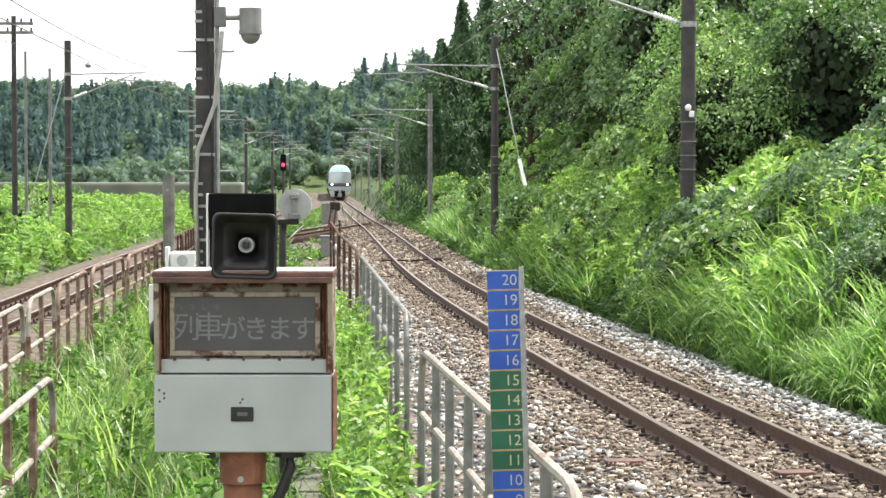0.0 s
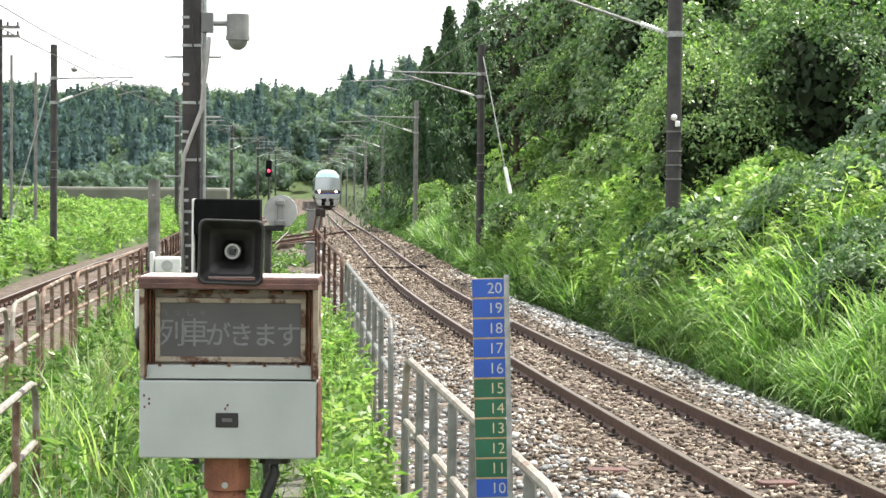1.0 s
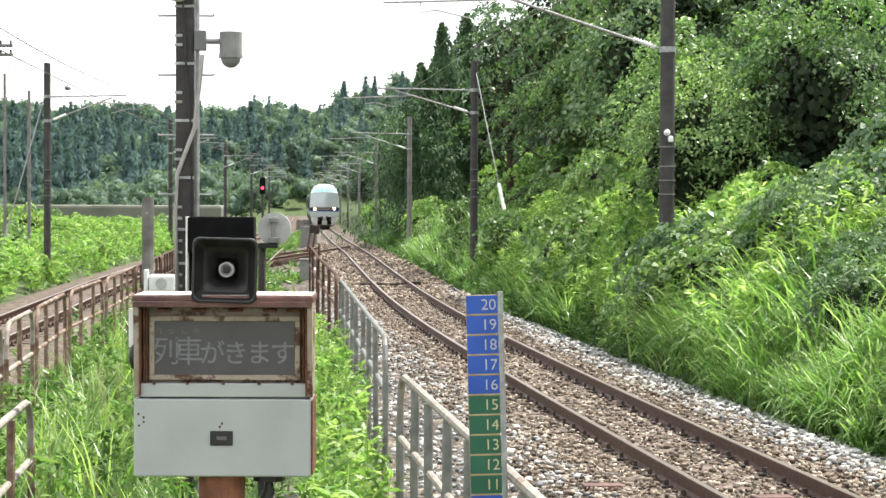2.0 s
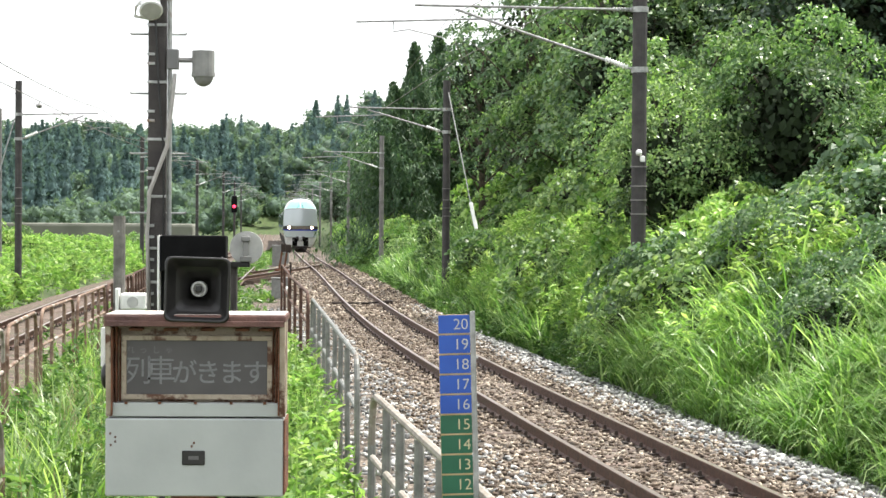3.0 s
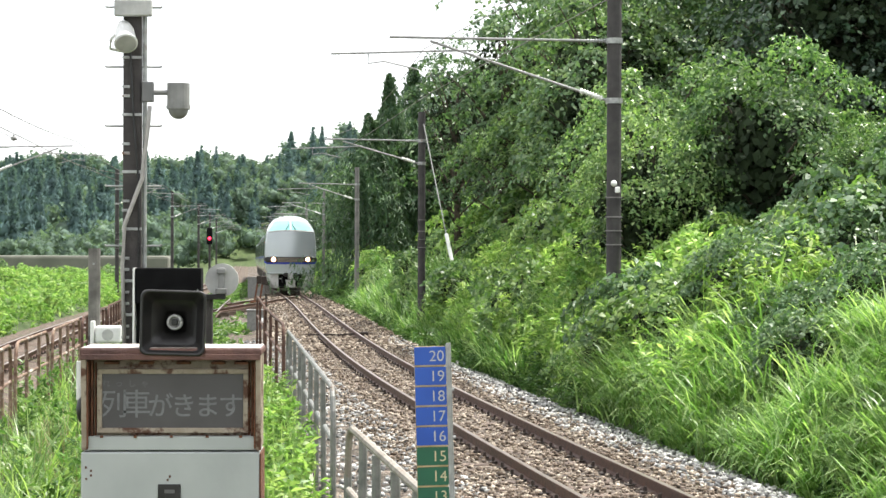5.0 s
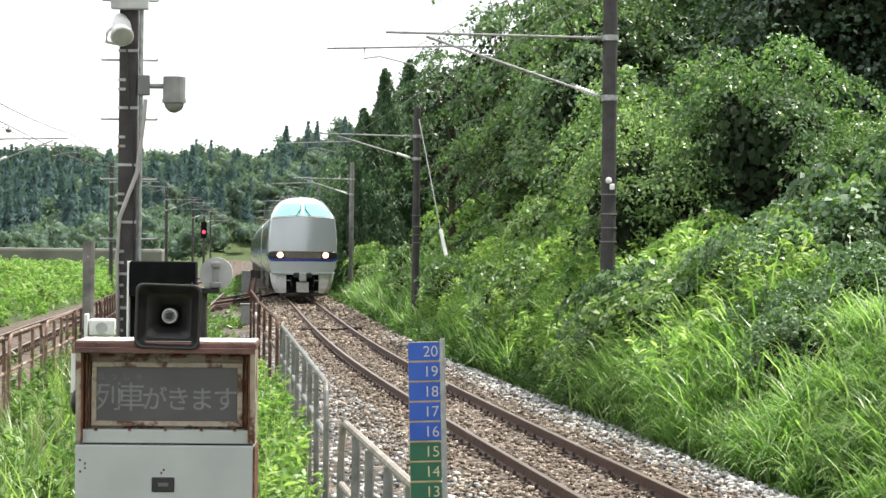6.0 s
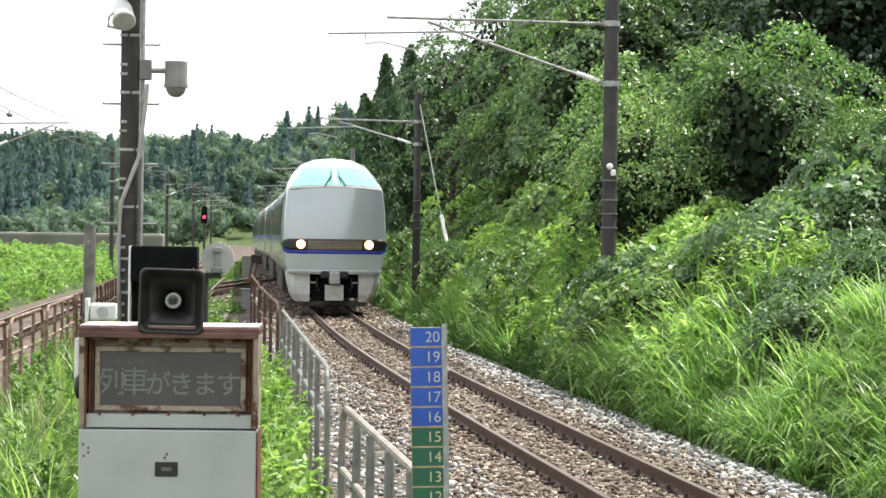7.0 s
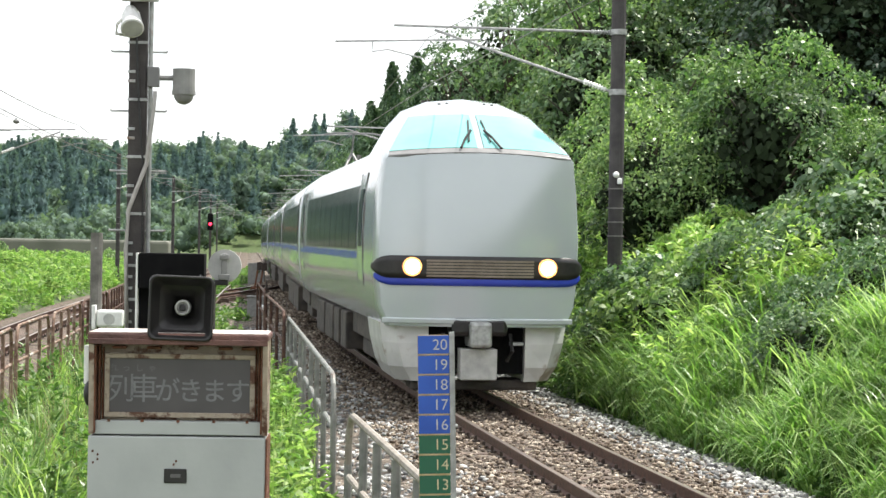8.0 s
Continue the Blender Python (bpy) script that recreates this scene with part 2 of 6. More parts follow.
M_CONCRETE = surface("mossy_concrete", (0.06, 0.06, 0.045), (0.125, 0.12, 0.095), 3, 0.9, bump=0.4, stain=(0.08, 0.09, 0.04), stain_scale=2, stain_at=0.55)
M_ROADWALL = surface("far_embankment", (0.11, 0.115, 0.09), (0.17, 0.17, 0.14), 0.3, 0.9, bump=0.2, bump_scale=2)
M_BARK = surface("brown_bark", (0.05, 0.04, 0.03), (0.11, 0.085, 0.065), 6, 0.95, bump=0.8)
M_TRAIN = surface("pearl_white_paint", (0.43, 0.47, 0.49), (0.465, 0.505, 0.525), 0.7, 0.13, 0.25, bump=0)
M_TRAIN_SKIRT = surface("dusty_skirt_paint", (0.46, 0.46, 0.45), (0.58, 0.58, 0.57), 3, 0.4, bump=0.03, stain=(0.30, 0.26, 0.22), stain_scale=1.6, stain_at=0.55)
M_TRAIN_BLUE = surface("train_blue_band", (0.03, 0.05, 0.36), (0.035, 0.06, 0.40), 3, 0.25, bump=0)
M_TRAIN_DARK = surface("underfloor_grime", (0.03, 0.027, 0.025), (0.085, 0.07, 0.06), 4, 0.85, bump=0.3)
M_TRAIN_WIN = surface("tinted_window", (0.012, 0.016, 0.02), (0.02, 0.025, 0.03), 2, 0.13, bump=0)
M_TRAIN_WIN.node_tree.nodes["Principled BSDF"].inputs["IOR"].default_value = 1.22
M_TRAIN_GREY = surface("train_grey", (0.12, 0.12, 0.12), (0.18, 0.18, 0.18), 4, 0.45, bump=0.05)
M_TRAIN_LOUVRE = surface("brown_louvre", (0.16, 0.13, 0.10), (0.25, 0.21, 0.17), 4, 0.4, 0.3, bump=0)
M_SCREEN = surface("green_tinted_windscreen", (0.16, 0.44, 0.42), (0.22, 0.52, 0.50), 0.8, 0.08, bump=0)
M_LAMP = glow("headlamp_light", (1.0, 0.80, 0.55), 9.0)
# Glow of an added ring that imitates the headlamp's orange halo.
M_LAMP_HALO = glow("lamp_halo_glow", (1.0, 0.42, 0.14), 0.75)
M_RED = glow("red_signal_light", (1.0, 0.03, 0.08), 2.2)

M_LEAF_BUSH = foliage("bush_leaves", (0.07, 0.145, 0.048), (0.15, 0.25, 0.09), (0.35, 0.45, 0.22), 0.42, 0.4)
M_LEAF_TREE = foliage("tree_leaves", (0.075, 0.15, 0.055), (0.16, 0.265, 0.10), (0.36, 0.47, 0.22), 0.42, 0.38)
# Darker leaf copy: partly tone between plants, partly shade put into the colour.
M_LEAF_DARK = foliage("dark_and_shaded_leaves", (0.055, 0.112, 0.055), (0.095, 0.168, 0.084), (0.19, 0.265, 0.145), 0.36, 0.42)
# Darkest leaf copy: the backlit side of the wood put into the colour.
M_LEAF_SHADE = foliage("backlit_dark_leaves", (0.028, 0.06, 0.034), (0.05, 0.092, 0.05), (0.11, 0.16, 0.09), 0.22, 0.4)
# Crown hearts: inner shade put into the colour as near-black green.
M_INNER_SHADE = surface("shade_dark_inner_leaves", (0.014, 0.026, 0.010), (0.03, 0.05, 0.018), 3, 0.95, bump=0.8, bump_scale=9)
M_LEAF_CEDAR = foliage("cedar_needles", (0.03, 0.07, 0.035), (0.05, 0.10, 0.045), (0.08, 0.14, 0.06), 0.25, 0.6)
# Far foliage: distance haze is put into the base colour, paler and bluer.
M_LEAF_FAR_HAZED = foliage("hazed_far_wood_leaves", (0.135, 0.195, 0.155), (0.165, 0.235, 0.18), (0.20, 0.27, 0.205), 0.35, 0.8, gloss=0.1)
M_FAR_CEDAR_HAZED = foliage("hazed_far_cedar_needles", (0.10, 0.16, 0.165), (0.118, 0.182, 0.182), (0.138, 0.205, 0.20), 0.3, 0.8, gloss=0.1)
M_GRASS = foliage("grass_blades", (0.085, 0.18, 0.05), (0.18, 0.31, 0.098), (0.43, 0.53, 0.28), 0.45, 0.36, (1.15, 1.38, 0.6))
M_WEED = foliage("weed_leaves", (0.065, 0.14, 0.038), (0.13, 0.235, 0.065), (0.29, 0.39, 0.16), 0.44, 0.38)
M_SCRUB = foliage("meadow_leaves", (0.11, 0.22, 0.06), (0.21, 0.35, 0.105), (0.40, 0.50, 0.22), 0.48, 0.45)
M_DRY = foliage("dry_stalks", (0.18, 0.14, 0.07), (0.30, 0.24, 0.13), (0.42, 0.36, 0.22), 0.2, 0.7, (1.1, 1.0, 0.8))


# ---- mesh helpers ----
def part(name, bm, material, parent=None, label="", smooth=False, crease=None):
    me = bpy.data.meshes.new(name)
    if smooth:
        for f in bm.faces:
            f.smooth = True
    bm.to_mesh(me)
    bm.free()
    me.materials.append(material)
    if crease:
        me.set_sharp_from_angle(angle=radians(crease))
    ob = new(name, me)
    if parent:
        ob.parent = parent
    return tagged(ob, label)


def thing(name, label, category, x=0, y=0, z=0, group="", kind="", turn=(0, 0, 0)):
    ob = new(name)
    ob.matrix_world = pose(x, y, z, *turn)
    return tagged(ob, label, category, group, kind)


def box(bm, x0, x1, y0, y1, z0, z1, bevel=0.0):
    m = Matrix.LocRotScale(((x0 + x1) / 2, (y0 + y1) / 2, (z0 + z1) / 2), None, (x1 - x0, y1 - y0, z1 - z0))
    g = bmesh.ops.create_cube(bm, size=1, matrix=m)
    if bevel:
        edges = list({e for v in g["verts"] for e in v.link_edges})
        bmesh.ops.bevel(bm, geom=edges, offset=bevel, segments=2, affect="EDGES", profile=0.5)
    return bm


def tube(bm, pts, r, sides=8, r_end=None, cap=True):
    """A round bar along points; r may taper to r_end."""
    pts = [Vector(p) for p in pts]
    rings = []
    for i, p in enumerate(pts):
        a = pts[min(i + 1, len(pts) - 1)] - pts[max(i - 1, 0)]
        q = a.to_track_quat("Z", "Y")
        k = r if r_end is None else r + (r_end - r) * i / (len(pts) - 1)
        rings.append([bm.verts.new(p + q @ Vector((k * math.cos(2 * math.pi * j / sides), k * math.sin(2 * math.pi * j / sides), 0))) for j in range(sides)])
    for a, b in zip(rings, rings[1:]):
        for j in range(sides):
            bm.faces.new((a[j], a[(j + 1) % sides], b[(j + 1) % sides], b[j]))
    if cap:
        bm.faces.new(rings[0][::-1])
        bm.faces.new(rings[-1])
    return bm


def loft(bm, rings, closed=True, cap=(True, True)):
    vs = [[bm.verts.new(p) for p in r] for r in rings]
    n = len(vs[0])
    for a, b in zip(vs, vs[1:]):
        for j in range(n if closed else n - 1):
            bm.faces.new((a[j], a[(j + 1) % n], b[(j + 1) % n], b[j]))
    if cap[0]:
        bm.faces.new(vs[0][::-1])
    if cap[1]:
        bm.faces.new(vs[-1])
    return vs


def quads(name, verts, faces, material, parent=None, kind="", smooth=False):
    """A mesh object from numpy vertices and faces of one size."""
    verts, faces = np.asarray(verts, dtype=np.float32), np.asarray(faces, dtype=np.int32)
    me = quad_mesh(name, verts, faces, material, smooth)
    ob = new(name, me)
    if parent:
        ob.parent = parent
    return tagged(ob, kind=kind)


def quad_mesh(name, verts, faces, material, smooth=False):
    verts, faces = np.asarray(verts, dtype=np.float32), np.asarray(faces, dtype=np.int32)
    me = bpy.data.meshes.new(name)
    k = faces.shape[1]
    me.vertices.add(len(verts))
    me.vertices.foreach_set("co", verts.ravel())
    me.loops.add(faces.size)
    me.loops.foreach_set("vertex_index", faces.ravel())
    me.polygons.add(len(faces))
    me.polygons.foreach_set("loop_start", np.arange(0, faces.size, k, dtype=np.int32))
    if smooth:
        me.polygons.foreach_set("use_smooth", np.ones(len(faces), dtype=bool))
    me.update(calc_edges=True)
    me.materials.append(material)
    return me


def text_part(name, body, size, material, parent, m, label="", bold=0.012):
    """Lettering as a thin mesh, centred, facing the viewer."""
    cu = bpy.data.curves.new(name, "FONT")
    cu.body, cu.size, cu.align_x, cu.align_y, cu.extrude = body, size, "CENTER", "CENTER", 0.0008
    cu.offset = size * bold
    tmp = new(name + "_curve", cu)
    dg = bpy.context.evaluated_depsgraph_get()
    me = bpy.data.meshes.new_from_object(tmp.evaluated_get(dg))
    bpy.data.objects.remove(tmp)
    me.materials.clear()
    me.materials.append(material)
    ob = new(name, me)
    ob.parent = parent
    ob.matrix_basis = m
    return tagged(ob, label)


# ---- lines of the two tracks, ground height ----
def step(a, b, v):
    t = min(1.0, max(0.0, (v - a) / (b - a)))
    return t * t * (3 - 2 * t)


def drop(y):
    """The line falls gently away into the valley."""
    return -0.5 * step(70, 260, y)


def track_x(y):
    """Middle of the near track: straight far off, bending towards the viewer's right."""
    k = max(0.0, 72.0 - y)
    return -1.80 + 0.06 * (72.0 - y) + 0.00049 * k * k + 0.17 * (step(38, 70, y) - step(92, 132, y))


LEFT_LINE = [(-40, -5.0), (10, -6.4), (41, -8.15), (60, -9.3), (91, -10.75), (140, -11.9), (205, -14.2), (300, -19.8), (420, -27.0)]


def left_x(y):
    """Middle of the far-side track."""
    ys = [a for a, _ in LEFT_LINE]
    xs = [b for _, b in LEFT_LINE]
    return float(np.interp(y, ys, xs))


def ground_z(x, y):
    z = -0.30
    u = x - track_x(y)
    if u > 2.45:
        z += float(np.interp(u, [2.45, 4.3, 8.0, 14.0, 40.0, 120.0], [-0.08, 1.55, 2.7, 4.6, 11.5, 19.0]))
    elif u > -3.9:
        z = -0.55
    v = left_x(y) - 2.4 - x
    if v > 0:
        z += min(0.7, v * 0.10)
    elif v > -4.6:
        z = -0.55
    clear = step(410, 480, y) + (1 - step(410, 480, y)) * step(6, 34, abs(x - track_x(y)) if x > track_x(y) else max(0.0, left_x(y) - 4 - x))
    z += drop(y)
    z += (9.5 * step(300, 430, y) + 13 * step(430, 620, y)) * clear + 9 * step(640, 1200, y)
    if z > -0.5:
        z += 0.10 * noise.noise((x * 0.3, y * 0.3, 0))
    return z


# ---- the large structure ----
def build_ground():
    ys = np.concatenate([np.arange(-30, 60, 1.0), np.arange(60, 160, 2.5), np.arange(160, 700, 15), np.arange(700, 2600, 100)])
    side = np.concatenate([np.arange(0, 14, 0.7), np.arange(14, 50, 3), np.arange(50, 200, 15), np.arange(200, 1500, 130)])
    offs = np.concatenate([-side[:0:-1], side])
    verts = [(track_x(min(y, 420)) + o - 2, y, ground_z(track_x(min(y, 420)) + o - 2, y)) for y in ys for o in offs]
    n = len(offs)
    faces = [(i * n + j, i * n + j + 1, (i + 1) * n + j + 1, (i + 1) * n + j) for i in range(len(ys) - 1) for j in range(n - 1)]
    ob = quads("ground", verts, faces, M_GROUND, smooth=True)
    return tagged(ob, "overgrown green ground rising to wooded hills", "ground", kind="structure")


def sweep(line, y0, y1, section, dy):
    """A section of (offset, height) swept along a line x(y)."""
    rings = []
    y = y0
    while y <= y1:
        rings.append([(line(y) + o, y, h + drop(y)) for o, h in section])
        y += dy if y < 150 else dy * 6
    return rings


def build_bed(name, line, label, y0, y1, half, material=None, skirt=2.4):
    bm = bmesh.new()
    sec = [(-half - skirt, -0.44), (-half - skirt * 0.375, -0.30), (-half, -0.17), (-0.5, -0.165), (0.5, -0.165), (half, -0.17), (half + 0.8, -0.36)]
    loft(bm, sweep(line, y0, y1, sec, 1.0), closed=False, cap=(False, False))
    bmesh.ops.recalc_face_normals(bm, faces=bm.faces)
    return tagged(part(name, bm, material or M_BALLAST), label, "ballast", kind="structure")


RAIL_SECTION = [(-0.065, -0.15), (-0.06, -0.135), (-0.012, -0.12), (-0.01, -0.045), (-0.033, -0.035), (-0.033, -0.004),
                (0.033, -0.004), (0.033, -0.035), (0.01, -0.045), (0.012, -0.12), (0.06, -0.135), (0.065, -0.15)]
HALF_GAUGE = 0.545


def build_rail(line, off, y0, y1, parent):
    bm = bmesh.new()
    loft(bm, sweep(line, y0, y1, [(o + off, z) for o, z in RAIL_SECTION], 1.0))
    bmesh.ops.recalc_face_normals(bm, faces=bm.faces)
    r = part("rail", bm, M_RAIL, parent, "brown rusty steel rail")
    bm = bmesh.new()
    loft(bm, sweep(line, y0, y1, [(off - 0.028, -0.0035), (off - 0.026, 0.0), (off + 0.026, 0.0), (off + 0.028, -0.0035)], 1.0))
    bmesh.ops.recalc_face_normals(bm, faces=bm.faces)
    part("rail_head", bm, M_RAIL_TOP, r, "polished running surface")


def sleeper_mesh():
    bm = bmesh.new()
    box(bm, -1.05, 1.05, -0.11, 0.11, -0.32, -0.155, 0.012)
    me = bpy.data.meshes.new("sleeper")
    bm.to_mesh(me)
    bm.free()
    me.materials.append(M_SLEEPER)
    return me


def clip_mesh():
    bm = bmesh.new()
    box(bm, -0.055, 0.055, -0.06, 0.06, -0.145, -0.125, 0.006)
    tube(bm, [(0.0, -0.03, -0.125), (0.0, -0.03, -0.07)], 0.017, 6)
    tube(bm, [(0.0, 0.03, -0.125), (0.0, 0.03, -0.085)], 0.013, 6)
    me = bpy.data.meshes.new("rail_clip")
    bm.to_mesh(me)
    bm.free()
    me.materials.append(M_CLIP)
    return me


SLEEPER, CLIP = sleeper_mesh(), clip_mesh()


def build_track(name, line, label, y0, y1, sleepers_from, sleepers_to, clips_to):
    track = thing(name, label, "railway track", kind="structure")
    for off in (-HALF_GAUGE, HALF_GAUGE):
        build_rail(line, off, y0, y1, track)
    y = sleepers_from
    while y < sleepers_to:
        s = new("sleeper", SLEEPER)
        s.parent = track
        heading = math.degrees(math.atan2(-(line(y + 1) - line(y - 1)), 2))
        s.matrix_basis = pose(line(y), y, drop(y) + random.uniform(-0.018, 0.004), 0, 0, heading + random.uniform(-1, 1))
        if y < clips_to:
            for off in (-HALF_GAUGE - 0.10, -HALF_GAUGE + 0.10, HALF_GAUGE - 0.10, HALF_GAUGE + 0.10):
                c = new("rail_clip", CLIP)
                c.parent = s
                c.matrix_basis = pose(off, random.uniform(-0.01, 0.01), 0)
        y += 0.64
    return track


def build_crossover():
    """Diverging rails of the turnout, and the curved stock rail between the tracks."""
    t = thing("turnout", "rusty crossover rails between the two tracks", "railway turnout", kind="structure")
    def lead(y):
        k = (112.0 - y) / 50.0
        return track_x(112) - 0.6 - 3.6 * k - 1.4 * k * k
    for off in (-0.55, 0.55):
        build_rail(lead, off, 66, 112 + off * 4, t)
    def stray(y):
        return -4.2 - 3.0 * ((y - 50) / 55) ** 0.8 if y > 50 else -4.2
    build_rail(stray, 0.0, 50, 106, t)
    for i in range(22):
        y = 78 + i * 2.0
        s = new("sleeper", SLEEPER)
        s.parent = t
        s.matrix_basis = pose(lead(min(y, 112)), y, drop(y) - 0.01, 0, 0, 3)
    return t


ground = build_ground()
build_bed("ballast_bed", track_x, "brown and grey broken-stone ballast under the near track", -30, 420, 1.75)
build_bed("ballast_bed", left_x, "brown ballast under the far-side track", -30, 420, 1.5, M_BALLAST_DARK, 1.0)
near_track = build_track("railway_track", track_x, "curving rusty track on timber sleepers in ballast", -30, 420, 12.5, 130, 60)
far_track = build_track("railway_track", left_x, "rusty track beyond the fence in brown ballast", -30, 420, 30, 100, 60)
build_crossover()


def scatter_stones(name, label, count, pick, material, size):
    """Broken stones strewn on the bed: lumps of a few faces, joined."""
    rng = np.random.default_rng(5)
    variants = []
    lump = np.array([(x, y, z) for x in (-1, 1) for y in (-1, 1) for z in (-1, 1)]) / 1.35
    sides6 = np.array([(0, 1, 3, 2), (4, 6, 7, 5), (0, 4, 5, 1), (2, 3, 7, 6), (0, 2, 6, 4), (1, 5, 7, 3)])
    for _ in range(16):
        v = lump * rng.uniform(0.5, 1.25, (8, 1)) * rng.uniform((0.8, 0.55, 0.45), (1.35, 1.0, 0.8))
        variants.append(v)
    V, F = [], []
    for i in range(count):
        x, y, z = pick(rng)
        s = size * rng.uniform(0.55, 1.35)
        a, b = rng.uniform(0, 6.283), rng.uniform(-0.9, 0.9)
        ca, sa, cb, sb = math.cos(a), math.sin(a), math.cos(b), math.sin(b)
        R = np.array([[ca, -sa * cb, sa * sb], [sa, ca * cb, -ca * sb], [0, sb, cb]])
        V.append(variants[rng.integers(16)] @ R.T * s + (x, y, z))
        F.append(sides6 + 8 * i)
    ob = quads(name, np.concatenate(V), np.concatenate(F), material)
    return tagged(ob, label, "gravel", kind="stuff")


def pick_brown(rng):
    y = 13.5 + 56 * rng.random() ** 1.75
    o = rng.uniform(-1.9, 1.6)
    return track_x(y) + o, y, -0.155 + rng.uniform(-0.012, 0.02) - 0.28 * max(0, abs(o) - 1.75)


def pick_grey(rng):
    y = 11.5 + 50 * rng.random() ** 1.6
    if rng.random() < 0.5:
        o = rng.uniform(1.25, 2.6)
    else:
        o = -rng.uniform(1.2, 3.9)
    return track_x(y) + o, y, -0.165 + rng.uniform(-0.012, 0.03) - (0.15 if o < 0 else 0.25) * max(0, abs(o) - 1.75)


def pick_far(rng):
    y = 52 + 75 * rng.random() ** 1.25
    o = rng.uniform(-2.3, 2.5)
    return track_x(y) + o, y, drop(y) - 0.15 + rng.uniform(-0.01, 0.03) - 0.25 * max(0, abs(o) - 1.75)


scatter_stones("ballast_stones", "brown and grey broken ballast stones farther along the line", 5500, pick_far, M_STONE_BROWN, 0.052)
scatter_stones("ballast_stones", "brown rust-dusted broken ballast stones", 22000, pick_brown, M_STONE_BROWN, 0.0275)
scatter_stones("ballast_stones", "pale grey broken ballast stones along the bed's edges", 14500, pick_grey, M_STONE_GREY, 0.036)


def build_path():
    bm = bmesh.new()
    for i in range(14):
        y = 12 + i * 2.1
        x = -0.95 - 0.035 * (y - 12)
        box(bm, x - 0.28, x + 0.28, y, y + 2.06, -0.36, -0.12 + 0.01 * (i % 3), 0.015)
    return tagged(part("pavement", bm, M_CONCRETE), "strip of mossy concrete slabs among weeds", "path", kind="structure")


build_path()


# ---- masts and overhead line ----
def ribbed(p, d, n, gap, r):
    """A ribbed insulator along d from p, turned in one piece."""
    bm = bmesh.new()
    p, d = Vector(p), Vector(d).normalized()
    q = d.to_track_quat("Z", "Y")
    rings = []
    for i in range(n):
        for k, rr in ((0.0, r * 0.5), (0.3, r), (0.6, r), (0.95, r * 0.5)):
            c = p + d * gap * (i + k)
            rings.append([c + q @ Vector((rr * math.cos(2 * math.pi * j / 12), rr * math.sin(2 * math.pi * j / 12), 0)) for j in range(12)])
    loft(bm, rings)
    bmesh.ops.recalc_face_normals(bm, faces=bm.faces)
    return bm


def cantilever(parent, side, reach, z_top, z_low, mat_arm):
    """Bracket arms of a mast; side -1 reaches to the viewer's left."""
    arm = part("top_tube", tube(bmesh.new(), [(side * 0.1, 0, z_top), (side * reach, 0, z_top + 0.05)], 0.024), mat_arm, parent, "horizontal zinc tube")
    part("insulator", ribbed((side * 0.15, 0, z_top), (side, 0, 0), 7, 0.05, 0.042), M_GALV, arm, "white ribbed insulator")
    part("brace_tube", tube(bmesh.new(), [(side * 0.1, 0, z_low), (side * reach * 0.82, 0, z_top - 0.02)], 0.024), mat_arm, parent, "slanting zinc tube")
    d = Vector((side * reach * 0.72, 0, z_top - 0.02 - z_low)).normalized()
    part("insulator", ribbed(Vector((side * 0.1, 0, z_low)) + d * 0.12, d, 8, 0.055, 0.05), M_INSUL, parent, "white ribbed insulator")
    zs = z_top - 0.26
    part("registration_tube", tube(bmesh.new(), [(side * reach * 0.62, 0, zs + 0.08), (side * (reach + 1.05), 0, zs - 0.0)], 0.018), mat_arm, parent)
    bm = bmesh.new()
    tube(bm, [(side * (reach + 0.38), 0, zs), (side * (reach + 0.38), 0, zs - 0.17), (side * (reach + 0.1), 0, zs - 0.13), (side * (reach - 0.5), 0, zs - 0.27)], 0.014, 6)
    part("steady_arm", bm, mat_arm, parent)


def build_mast(x, y, top, r, side, mat_pole, label, reach=3.1, z_top=6.0, z_low=5.1, arms=True):
    base = ground_z(x, y) - 0.3
    m = thing("catenary_mast", label, "railway mast", x, y, 0, "catenary masts")
    part("pole", tube(bmesh.new(), [(0, 0, base), (0, 0, 3), (0, 0, top)], r, 14, r * 0.92), mat_pole, m, smooth=False)
    for z in ([z_top, z_low] if arms else []) + [3.4, 3.05, 2.8, 2.55]:
        w = 0.05 if z > 4 else 0.012
        part("band", tube(bmesh.new(), [(0, 0, z - w), (0, 0, z + w)], r + 0.014, 14), M_GALV if z > 4 else M_MAST_PALE, m, "steel clamp band")
    if arms:
        cantilever(m, side, reach, z_top, z_low, M_ARM)
    return m


near_mast = build_mast(4.39, 36.5, 8.9, 0.14, -1, M_MAST, "dark round mast among bushes holding the overhead line", 4.05, 6.22, 5.14)
bm = bmesh.new()
bmesh.ops.create_icosphere(bm, subdivisions=2, radius=0.06, matrix=Matrix.Translation((-0.02, -0.165, 3.65)))
box(bm, 0.0, 0.09, -0.2, -0.11, 3.48, 3.59, 0.02)
part("number_tag", bm, M_INSUL, near_mast, "small white marker knob")
build_mast(1.60, 63.0, 6.75, 0.12, -1, M_MAST, "dark mast at the wood's edge with a stay wire", 3.0, 5.85, 5.15)
for y, r in ((101.0, 0.12), (141.0, 0.11), (182.0, 0.11), (224.0, 0.11), (266.0, 0.11), (310, 0.11)):
    build_mast(track_x(y) + 2.75, y, 6.6, r, -1, M_MAST_PALE, "grey mast beside the far stretch of line", 2.9, 5.75, 5.0)
